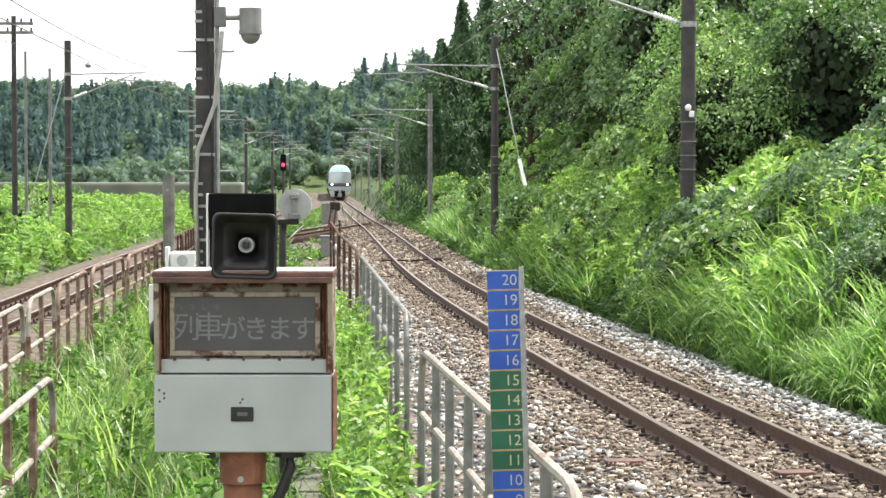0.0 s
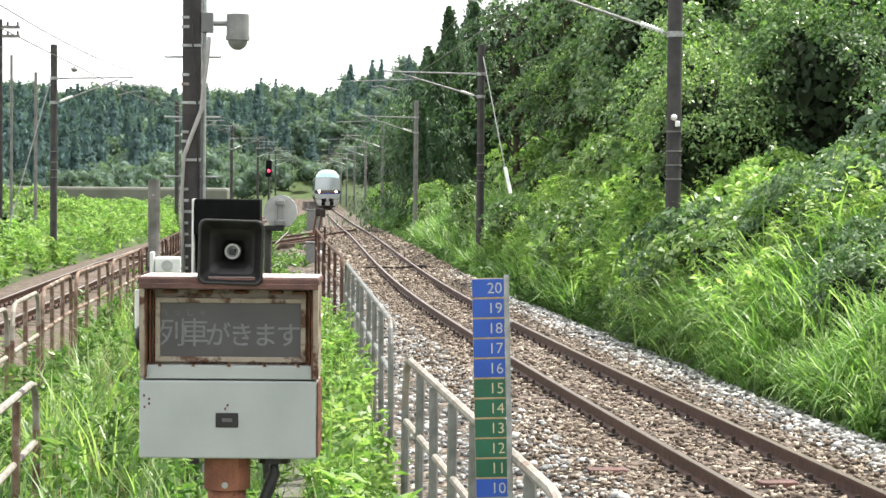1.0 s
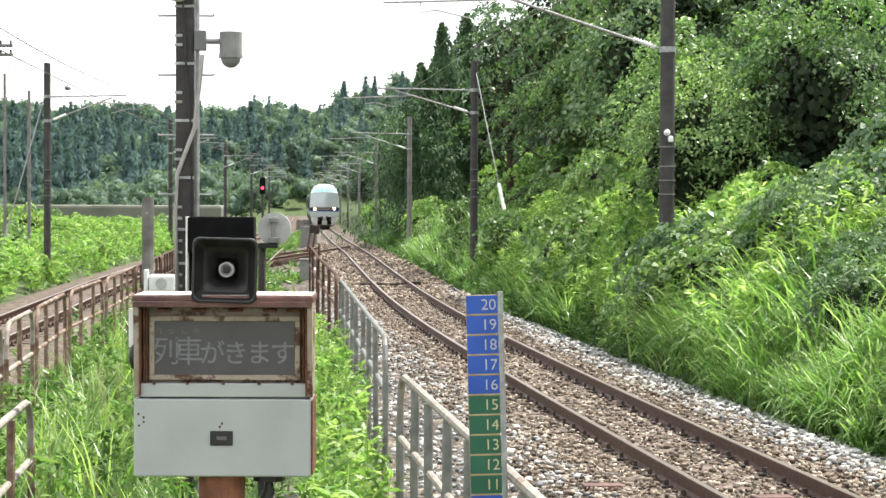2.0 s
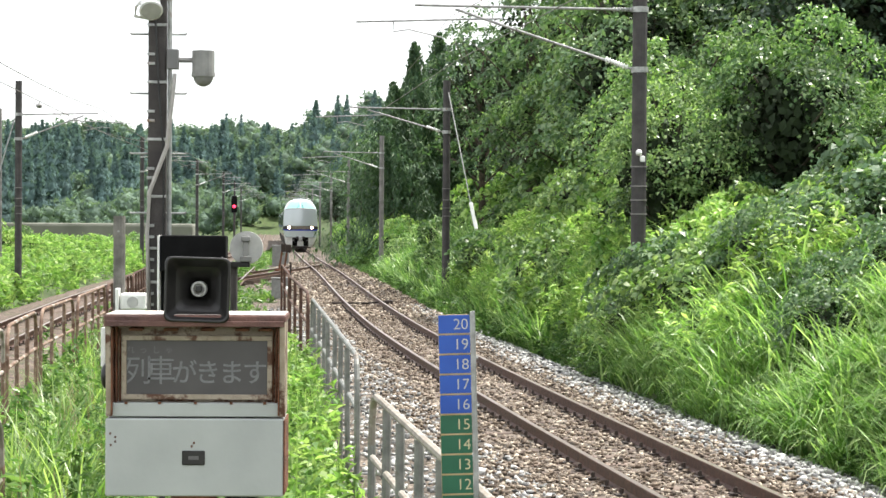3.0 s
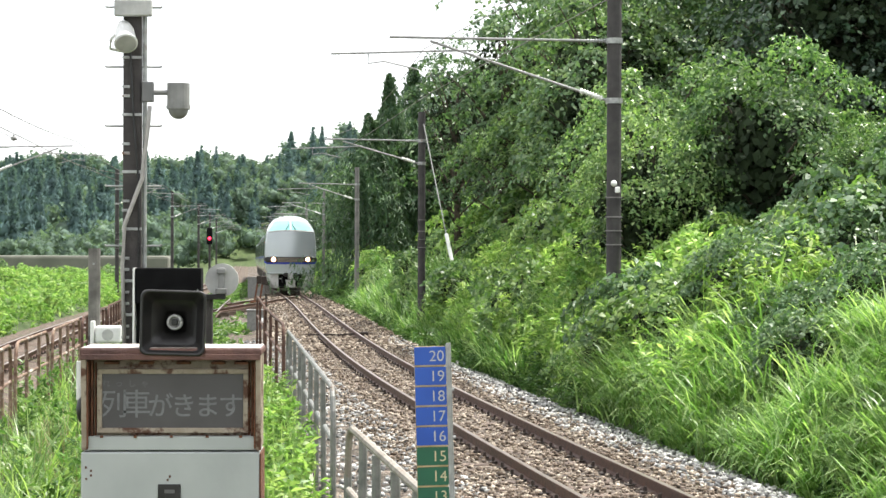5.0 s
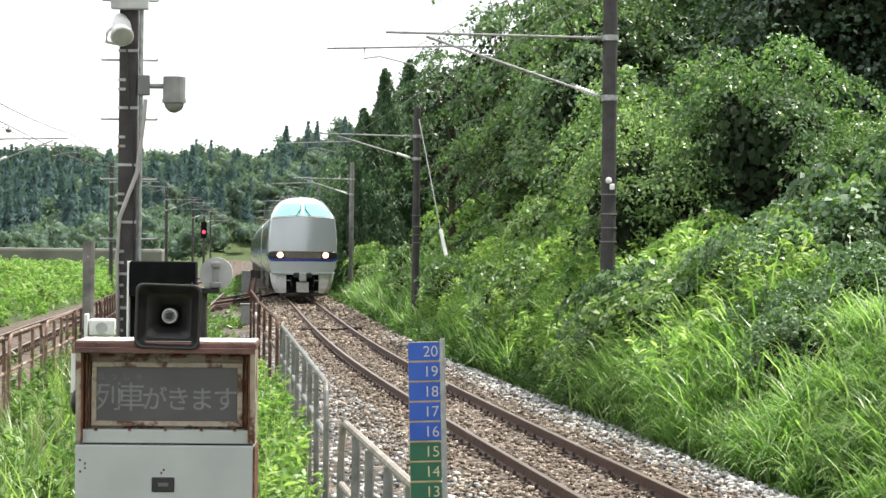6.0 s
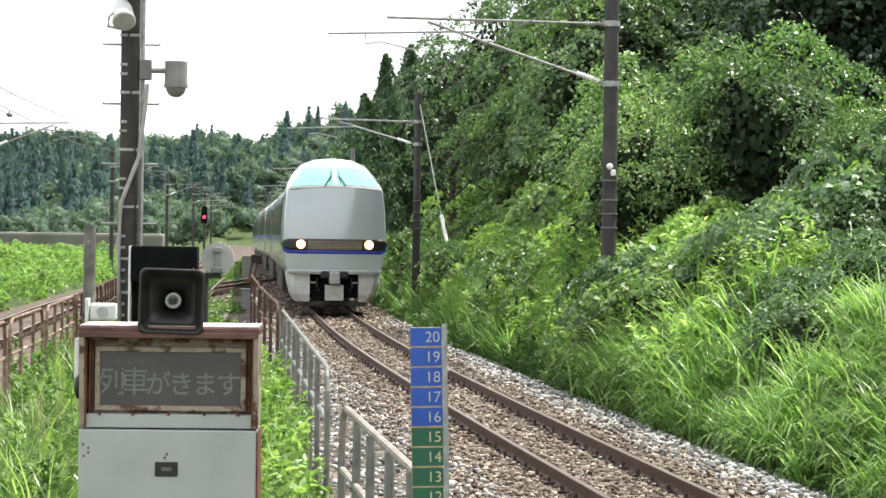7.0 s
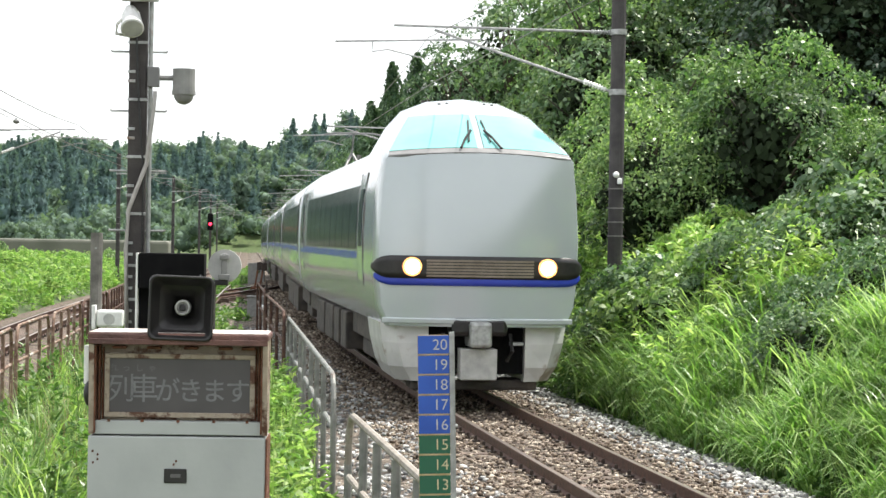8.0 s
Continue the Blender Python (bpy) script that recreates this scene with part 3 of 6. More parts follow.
for y, dx in ((67.0, -2.7), (112.0, -2.6), (154.0, -2.5), (195.0, -2.5), (238.0, -2.5), (285.0, -2.5)):
    build_mast(left_x(y) + dx, y, 6.9, 0.12, 1, M_MAST, "dark mast beside the far-side track", 2.6, 5.8, 5.0)


def build_stay():
    s = thing("stay_wire", "taut stay wire with a white guard sleeve", "guy wire")
    part("wire", tube(bmesh.new(), [(1.62, 63.0, 6.55), (2.42, 61.0, 2.3)], 0.018, 6), M_ARM, s)
    part("guard_sleeve", tube(bmesh.new(), [(2.30, 61.3, 2.95), (2.46, 60.9, 2.15)], 0.06, 8), M_INSUL, s)
    s = thing("stay_wire", "long stay wire of the mast beside the far-side track", "guy wire")
    part("wire", tube(bmesh.new(), [(-12.3, 67, 6.2), (-13.6, 66, 0.9)], 0.02, 6), M_ARM, s)


build_stay()


def wire_line(name, label, pts, r, sag=0.0):
    bm = bmesh.new()
    path = []
    for a, b in zip(pts, pts[1:]):
        a, b = Vector(a), Vector(b)
        for i in range(8):
            k = i / 8
            p = a.lerp(b, k)
            p.z -= sag * 4 * k * (1 - k)
            path.append(p)
    path.append(Vector(pts[-1]))
    tube(bm, path, r, 5)
    return tagged(part(name, bm, M_WIRE), label, "wire", "overhead wires")


MAST_YS = [-20, 36.5, 63, 101, 141, 182, 224, 266, 310]
wire_line("contact_wire", "thin contact wire over the near track", [(track_x(y) + (0.15 if i % 2 else -0.15), y, 5.28) for i, y in enumerate(MAST_YS)], 0.007)
wire_line("messenger_wire", "sagging messenger wire over the near track", [(track_x(y), y, 6.05) for y in MAST_YS], 0.007, 0.35)
LEFT_YS = [20, 67, 112, 154, 195, 238, 285]
wire_line("contact_wire", "thin contact wire over the far-side track", [(left_x(y), y, 5.25) for y in LEFT_YS], 0.012)
wire_line("messenger_wire", "sagging messenger wire over the far-side track", [(left_x(y), y, 6.0) for y in LEFT_YS], 0.012, 0.35)
wire_line("feeder_wire", "feeder wire with small clamps beyond the far-side track", [(-12.6, y, 6.55) for y in (20, 67, 112)], 0.012, 0.4)


def build_wire_ball():
    b = thing("wire_weight", "small grey ball clamped on the feeder wire", "wire fitting", -12.6, 72.4, 6.38)
    bm = bmesh.new()
    bmesh.ops.create_uvsphere(bm, u_segments=14, v_segments=10, radius=0.1, matrix=Matrix.Diagonal((1.15, 1, 0.85, 1)))
    part("ball", bm, M_DOME_GREY, b, "grey weathered ball", True)
    part("clamp", box(bmesh.new(), -0.025, 0.025, -0.05, 0.05, 0.06, 0.13, 0.008), M_GALV, b)


build_wire_ball()


def build_utility_pole(x, y, top, r, arms, label):
    p = thing("utility_pole", label, "utility pole", x, y, 0, "utility poles")
    part("pole", tube(bmesh.new(), [(0, 0, ground_z(x, y) - 0.3), (0, 0, top)], r, 10, r * 0.8), M_POLE if arms else M_MAST_PALE, p)
    for i in range(arms):
        z = top - 0.25 - 0.3 * i
        part("crossarm", box(bmesh.new(), -0.65, 0.65, -0.05, 0.05, z - 0.05, z + 0.05, 0.01), M_MAST_PALE, p)
        bm = bmesh.new()
        for k in (-0.55, -0.2, 0.25, 0.58):
            tube(bm, [(k, 0, z + 0.05), (k, 0, z + 0.17)], 0.035, 6)
        part("insulator", bm, M_POLE, p)
    return p


build_utility_pole(-14.2, 67.5, 7.75, 0.1, 2, "tall dark utility pole with two crossarms")
build_utility_pole(-17.2, 84.0, 7.6, 0.07, 0, "slim grey pole beyond the far-side track")
build_utility_pole(-16.2, 84.0, 6.9, 0.08, 0, "slim grey pole beyond the far-side track")
build_utility_pole(5.2, 66.0, 3.9, 0.06, 0, "short grey pole standing in the bushes")


def build_signal():
    s = thing("railway_signal", "dark railway signal showing a red light", "railway signal", -14.2, 181, 0)
    part("pole", tube(bmesh.new(), [(0, 0, -0.4), (0, 0, 4.4)], 0.1, 8), M_POLE, s)
    part("head", box(bmesh.new(), -0.26, 0.26, -0.15, 0.15, 3.0, 4.5, 0.12), M_BLACK_IN, s, "black backboard")
    bm = bmesh.new()
    bmesh.ops.create_uvsphere(bm, u_segments=12, v_segments=8, radius=0.15, matrix=Matrix.Translation((0, -0.14, 3.55)))
    part("lamp", bm, M_RED, s, "glowing red lamp")


build_signal()


# ---- fences ----
def build_fence(pts, top, mid, material, label, r=0.028, post_gap=1.05, bars=None, foot=-0.45):
    """Tubular fence along two points: posts, a top bar and a middle bar."""
    (x0, y0), (x1, y1) = pts
    f = thing("fence", label, "fence", group="track-side fences")
    length = math.hypot(x1 - x0, y1 - y0)
    n = max(1, round(length / post_gap))
    for i in range(n + 1):
        k = i / n
        x, y = x0 + (x1 - x0) * k, y0 + (y1 - y0) * k
        reach = top - (0.36 if i in (0, n) else r)
        p = part("post", tube(bmesh.new(), [(0, 0, foot), (random.uniform(-0.015, 0.015) if 0 < i < n else 0, 0, reach)], r * 1.1, 8), material, f)
        p.matrix_basis = pose(x, y, 0)
    dx, dy = (x1 - x0) / length, (y1 - y0) / length
    bend = ((0.0, 0.40), (0.03, 0.22), (0.10, 0.09), (0.22, 0.02), (0.36, 0.0))
    ends = [(x0 + dx * a, y0 + dy * a, top - b) for a, b in bend] + [(x1 - dx * a, y1 - dy * a, top - b) for a, b in bend[::-1]]
    part("top_rail", tube(bmesh.new(), ends, r, 8), bars or material, f)
    for i in range(n):
        a, b = (i + 0.08) / n, (i + 0.92) / n
        part("middle_rail", tube(bmesh.new(), [(x0 + (x1 - x0) * a, y0 + (y1 - y0) * a, mid), (x0 + (x1 - x0) * b, y0 + (y1 - y0) * b, mid)], r * 0.95, 8), bars or material, f)
    return f


build_fence([(0.56, 8.1), (-0.16, 15.0)], 1.13, 0.66, M_FENCE_GREY, "weathered grey tube fence beside the ballast", 0.027, 1.05, M_FENCE_PALE)
build_fence([(-0.34, 19.0), (-1.33, 33.0)], 1.13, 0.64, M_FENCE_GREY, "long weathered grey tube fence beside the ballast", 0.026, 1.75)
build_fence([(-1.50, 35.5), (-2.35, 46.0)], 1.13, 0.6, M_FENCE_DARK, "dark rusty tube fence among weeds", 0.03, 3.4)
build_fence([(-2.45, 47.5), (-3.2, 58.0)], 1.13, 0.6, M_FENCE_DARK, "dark rusty tube fence among weeds", 0.03, 5.0)
for a, b in ((13.4, 17.0), (17.6, 20.2), (20.6, 23.2), (23.6, 27.4), (27.9, 32.0), (32.6, 38.0), (38.6, 46.0), (46.6, 56.0)):
    def fx(y):
        return float(np.interp(y, [13, 18.2, 27.3, 34.5, 56], [-3.55, -4.0, -4.8, -5.15, -6.6]))
    build_fence([(fx(a), a), (fx(b), b)], 1.15, 0.66, M_FENCE_RUST if a < 33 else M_FENCE_DARK, "rust-streaked tube fence hoop beside the far-side track", 0.025, 1.25, M_FENCE_PALE if a < 22 else None)
build_fence([(-2.72, 11.8), (-3.02, 15.7)], 0.87, 0.40, M_FENCE_RUST, "low rust-streaked tube fence standing in weeds", 0.028, 1.3, M_FENCE_PALE)


# ---- sign box ----
def build_sign():
    s = thing("warning_sign", "rusty white train-approach sign box on a pipe", "sign", -0.540, 5.5, 0.9)
    s.matrix_world = s.matrix_world @ Matrix.Diagonal((0.625, 0.625, 0.625, 1))
    W, D = 0.383, 0.30
    part("lower_box", box(bmesh.new(), -W - 0.006, W - 0.002, -0.004, D, 1.207, 1.546, 0.008), M_PAINT, s, "white painted steel box with rust at its edge")
    part("edge_rust", box(bmesh.new(), W - 0.0015, W + 0.006, 0.0, D, 1.215, 1.54, 0.003), M_RUST, s)
    back = box(bmesh.new(), -W, W, 0.07, D, 1.553, 1.965, 0.004)
    part("upper_box", back, M_PAINT_RUST, s, "rust-stained cream housing")
    part("apron", box(bmesh.new(), -W + 0.02, W - 0.02, 0.004, 0.068, 1.553, 1.612, 0.004), M_PAINT, s, "sloping white apron")
    for sx in (-1, 1):
        bm = bmesh.new()
        x = sx * (W - 0.007)
        vs = [(x - 0.011, 0.0, 1.553), (x - 0.011, 0.068, 1.553), (x - 0.011, 0.068, 1.965), (x - 0.011, -0.03, 1.965)]
        a = [bm.verts.new(v) for v in vs]
        b = [bm.verts.new((v[0] + 0.022, v[1], v[2])) for v in vs]
        bm.faces.new(a)
        bm.faces.new(b[::-1])
        for i in range(4):
            bm.faces.new((a[i], b[i], b[(i + 1) % 4], a[(i + 1) % 4]))
        bmesh.ops.recalc_face_normals(bm, faces=bm.faces)
        part("hood_side", bm, M_PAINT_RUST, s, "rusted side plate of the hood")
        # Strips in the gap beside the frame: rust, and the recess's shade as colour.
        part("rust_shade_rib", box(bmesh.new(), sx * (W - 0.05) - 0.003, sx * (W - 0.05) + 0.003, 0.045, 0.068, 1.615, 1.93, 0.001), M_RUST, s)
        part("rust_edge", box(bmesh.new(), sx * (W - 0.0225) - 0.003, sx * (W - 0.0225) + 0.003, -0.02, 0.068, 1.56, 1.94, 0.001), M_RUST, s)
        part("rust_shade_rib", box(bmesh.new(), sx * (W - 0.036) - 0.004, sx * (W - 0.036) + 0.004, 0.03, 0.068, 1.60, 1.94, 0.002), M_RUST, s)
    cap = part("cap", box(bmesh.new(), -W - 0.008, W + 0.008, -0.045, D + 0.02, 1.966, 1.997, 0.008), M_CAP, s, "faded maroon lid with chalky top")
    part("cap_top", box(bmesh.new(), -W - 0.002, W + 0.002, -0.038, D + 0.012, 1.9975, 2.0, 0.001), M_CHALK, cap, "chalky weathered top of the lid")
    part("cap_lip", box(bmesh.new(), -W - 0.003, W + 0.003, -0.052, -0.0455, 1.947, 1.972, 0.003), M_CAP, cap)
    fr = (-0.326, 0.330, 1.625, 1.904)
    bm = bmesh.new()
    box(bm, fr[0], fr[1], 0.035, 0.068, fr[3] - 0.022, fr[3], 0.003)
    box(bm, fr[0], fr[1], 0.035, 0.068, fr[2], fr[2] + 0.022, 0.003)
    box(bm, fr[0], fr[0] + 0.022, 0.0352, 0.0678, fr[2] + 0.022, fr[3] - 0.022, 0.003)
    box(bm, fr[1] - 0.022, fr[1], 0.0352, 0.0678, fr[2] + 0.022, fr[3] - 0.022, 0.003)
    part("window_frame", bm, M_PAINT_RUST, s, "cream frame with rust streaks")
    panel = part("display_panel", box(bmesh.new(), fr[0] + 0.02, fr[1] - 0.02, 0.048, 0.066, fr[2] + 0.02, fr[3] - 0.02), M_PANEL, s, "dull grey display panel")
    for i, ch in enumerate("列車がきます"):
        size = 0.132 if i < 2 else 0.112
        text_part("letter", ch, size, M_LETTER, panel, pose(-0.258 + 0.1025 * i, 0.0465, 1.742 - (0 if i < 2 else 0.006), 90, 0, 0), bold=0.0 if i < 2 else 0.006)
    for i, ch in enumerate("れっしゃ"):
        text_part("small_letter", ch, 0.036, M_LETTER_DIM, panel, pose(-0.288 + 0.056 * i, 0.0465, 1.838, 90, 0, 0))
    plate = part("name_plate", box(bmesh.new(), -0.056, 0.042, -0.010, -0.0045, 1.344, 1.407, 0.004), M_BLACK, s, "small dark maker's plate")
    part("plate_mark", box(bmesh.new(), -0.028, 0.016, -0.0125, -0.0102, 1.368, 1.384, 0.001), M_LETTER_DIM, plate)
    for x, z in ((-0.367, 1.48), (-0.345, 1.465), (-0.345, 1.445), (-0.365, 1.43), (-0.005, 1.44), (-0.015, 1.425)):
        part("rust_spot", box(bmesh.new(), x - 0.004, x + 0.004, -0.0055, -0.0042, z - 0.005, z + 0.005, 0.002), M_RUST, s)
    for x in (-0.3, -0.155, 0.0, 0.155, 0.3):
        part("clip", box(bmesh.new(), x - 0.007, x + 0.007, -0.004, 0.0035, 1.607, 1.618, 0.002), M_RUST, s)
    for x in (-0.26, -0.11, 0.05, 0.2, 0.3):
        part("bracket", box(bmesh.new(), x - 0.03, x + 0.03, 0.0, 0.066, 1.925, 1.937, 0.003), M_RUST, s, "rusted clip under the hood")
    pipe = part("pipe", tube(bmesh.new(), [(-0.019, 0.14, -2.0), (-0.019, 0.14, 1.205)], 0.085, 20), M_PIPE, s, "orange rusty steel pipe", True)
    part("collar", tube(bmesh.new(), [(-0.019, 0.14, 1.06), (-0.019, 0.14, 1.203)], 0.102, 20), M_PIPE, pipe)
    part("bolt", tube(bmesh.new(), [(-0.019, 0.03, 1.085), (-0.019, 0.045, 1.085)], 0.014, 8), M_GALV, pipe)
    bm = tube(bmesh.new(), [(0.19, 0.13, 1.2), (0.19, 0.13, 1.13), (0.165, 0.13, 1.05), (0.12, 0.13, 0.95), (0.09, 0.13, 0.6), (0.08, 0.13, -2.0)], 0.026, 10)
    part("cable", bm, M_CABLE, s, "black armoured cable", True)
    part("cable_gland", tube(bmesh.new(), [(0.19, 0.13, 1.2), (0.19, 0.13, 1.175)], 0.07, 12), M_BLACK, s)
    bm = tube(bmesh.new(), [(-W - 0.03, 0.16, 1.93), (-W - 0.03, 0.16, 1.76)], 0.02, 8)
    part("conduit", bm, M_WHITEPLAST, s)
    bm = bmesh.new()
    bmesh.ops.create_uvsphere(bm, u_segments=14, v_segments=10, radius=1, matrix=Matrix.LocRotScale((-W - 0.022, 0.12, 1.72), None, (0.022, 0.04, 0.055)))
    part("side_knob", bm, M_BLACK, s, "black plastic side fitting", True)
    return s


def rounded_square(h, r, y, n=6, zc=0.0):
    pts = []
    for cx, cz, a0 in ((h - r, h - r, 0), (-h + r, h - r, 90), (-h + r, -h + r, 180), (h - r, -h + r, 270)):
        for i in range(n):
            a = radians(a0 + 90 * i / (n - 1))
            pts.append((cx + r * math.cos(a), y, cz + r * math.sin(a) + zc))
    return pts


def build_horn():
    s = thing("horn_speaker", "black square horn loudspeaker on the sign's lid", "loudspeaker", -0.533, 5.4625, 2.217, turn=(0, 1.5, 0))
    s.matrix_world = s.matrix_world @ Matrix.Diagonal((0.625, 0.625, 0.625, 1))
    bm = bmesh.new()
    prof = [(0.05, 0.40), (0.06, 0.22), (0.10, 0.10), (0.135, 0.012), (0.141, 0.0), (0.139, -0.006), (0.131, -0.006), (0.127, 0.004), (0.098, 0.045), (0.096, 0.048), (0.075, 0.052), (0.070, 0.085), (0.052, 0.09), (0.048, 0.13)]
    loft(bm, [rounded_square(h, min(0.03, h * 0.4), y) for h, y in prof])
    bmesh.ops.recalc_face_normals(bm, faces=bm.faces)
    part("flare", bm, M_BLACK, s, "stepped square flare of black plastic", True)
    bm = bmesh.new()
    rings = [[(r * math.cos(2 * math.pi * i / 24), y, r * math.sin(2 * math.pi * i / 24)) for i in range(24)] for r, y in ((0.034, 0.128), (0.034, 0.07), (0.026, 0.066), (0.023, 0.085))]
    loft(bm, rings)
    bmesh.ops.recalc_face_normals(bm, faces=bm.faces)
    part("driver_ring", bm, M_GREYPLAST, s, "pale grey driver ring", True)
    part("driver_plug", box(bmesh.new(), -0.013, 0.013, 0.06, 0.1, -0.013, 0.013, 0.004), M_BLACK, s)
    part("foot", box(bmesh.new(), -0.05, 0.05, 0.2, 0.3, -0.11, -0.045, 0.006), M_BLACK, s)
    return s


def build_pole_box():
    s = thing("equipment_box", "matt black equipment box with a white cheek", "equipment box", -1.496, 15.1, 2.0)
    part("case", box(bmesh.new(), -0.245, 0.245, 0.0, 0.2, 0.02, 0.285, 0.01), M_BLACK_IN, s, "matt black steel case")
    part("cheek", box(bmesh.new(), -0.262, -0.247, -0.004, 0.2, -0.32, 0.285, 0.003), M_WHITEPLAST, s, "white painted side plate")
    part("back_plate", box(bmesh.new(), -0.246, 0.246, 0.1, 0.2, -0.32, 0.018, 0.003), M_BLACK_IN, s)
    part("latch", box(bmesh.new(), 0.215, 0.222, -0.008, -0.001, 0.09, 0.13), M_LETTER, s)
    part("post", tube(bmesh.new(), [(0.0, 0.15, -2.4), (0.0, 0.15, -0.32)], 0.04, 8), M_POLE, s)
    return s


def build_disc():
    s = thing("round_speaker", "round grey speaker seen from behind on a bracket", "loudspeaker", -1.164, 16.0, 2.184)
    K = 1.79
    part("shell", tube(bmesh.new(), [(0, -0.015 * K, 0), (0, -0.008 * K, 0), (0, 0.02 * K, 0)], 0.073 * K, 28), M_GREYPLAST, s, "disc-shaped pale grey shell")
    bm = box(bmesh.new(), -0.022, 0.022, -0.07, -0.028, -0.09, 0.1, 0.006)
    box(bm, -0.036, 0.036, -0.09, -0.032, 0.05, 0.09, 0.006)
    box(bm, -0.044, 0.044, -0.09, -0.032, -0.108, -0.064, 0.006)
    part("bracket", bm, M_DOME_GREY, s)
    part("arm", box(bmesh.new(), -0.13, 0.03, -0.07, 0.04, -0.152, -0.11, 0.006), M_BLACK, s)
    part("post", tube(bmesh.new(), [(-0.1, 0.03, -2.5), (-0.1, 0.03, -0.11)], 0.03, 8), M_POLE, s)
    return s


def build_floodlight():
    s = thing("small_floodlight", "small white lamp housing fixed to the wooden post", "lamp", -3.21, 24.8, 1.26)
    part("body", box(bmesh.new(), -0.13, 0.19, 0.0, 0.22, 0.03, 0.24, 0.03), M_WHITEPLAST, s, "white weathered body")
    part("yoke", box(bmesh.new(), -0.18, -0.135, -0.03, 0.17, 0.0, 0.30, 0.012), M_WHITEPLAST, s)
    part("lens", tube(bmesh.new(), [(0.03, -0.012, 0.13), (0.03, 0.002, 0.13)], 0.07, 16), M_GREYPLAST, s)
    part("bracket", box(bmesh.new(), -0.22, -0.14, 0.1, 0.16, 0.05, 0.12, 0.01), M_BLACK, s)


build_sign()
build_horn()
build_pole_box()
build_disc()
build_floodlight()


# ---- snow gauge board ----
def build_gauge():
    g = thing("snow_gauge", "blue and green numbered snow gauge board on a steel angle", "gauge", 0.287, 9.43, 1.972, turn=(0, -1.7, 0))
    g.matrix_world = g.matrix_world @ Matrix.Diagonal((0.93, 0.93, 0.93, 1))
    bm = box(bmesh.new(), 0.0875, 0.094, -0.005, 0.05, -2.3, 0.014, 0.002)
    box(bm, 0.0675, 0.087, -0.005, 0.001, -2.3, 0.014, 0.002)
    part("steel_angle", bm, M_GALV, g, "grey galvanised angle post")
    part("backing", box(bmesh.new(), -0.092, 0.0615, 0.002, 0.006, -2.1, 0.0, 0.001), M_OCHRE, g, "ochre backing strip seen between plates")
    for i in range(20):
        n = 20 - i
        z = -0.1003 * i
        plate = part("plate", box(bmesh.new(), -0.0905, 0.066, -0.004, 0.0015, z - 0.0945, z - 0.004, 0.0012), M_BLUE if n > 15 or n < 11 else M_GREEN, g, "blue enamel plate" if n > 15 or n < 11 else "green enamel plate")
        part("line", box(bmesh.new(), -0.0905, 0.066, -0.0045, 0.001, z - 0.1002, z - 0.0955), M_OCHRE, plate)
        text_part("numeral", str(n), 0.077, M_NUMERAL if n > 15 or n < 11 else M_NUMERAL_OLD, plate, pose(0.021 if n > 9 else 0.04, -0.0052, z - 0.052, 90, 0, 0), bold=-0.006)
    for z in (-0.22, -0.46, -0.72):
        part("bolt", tube(bmesh.new(), [(0.094, 0.015, z), (0.106, 0.015, z)], 0.01, 6), M_GALV, g)
    return g


build_gauge()


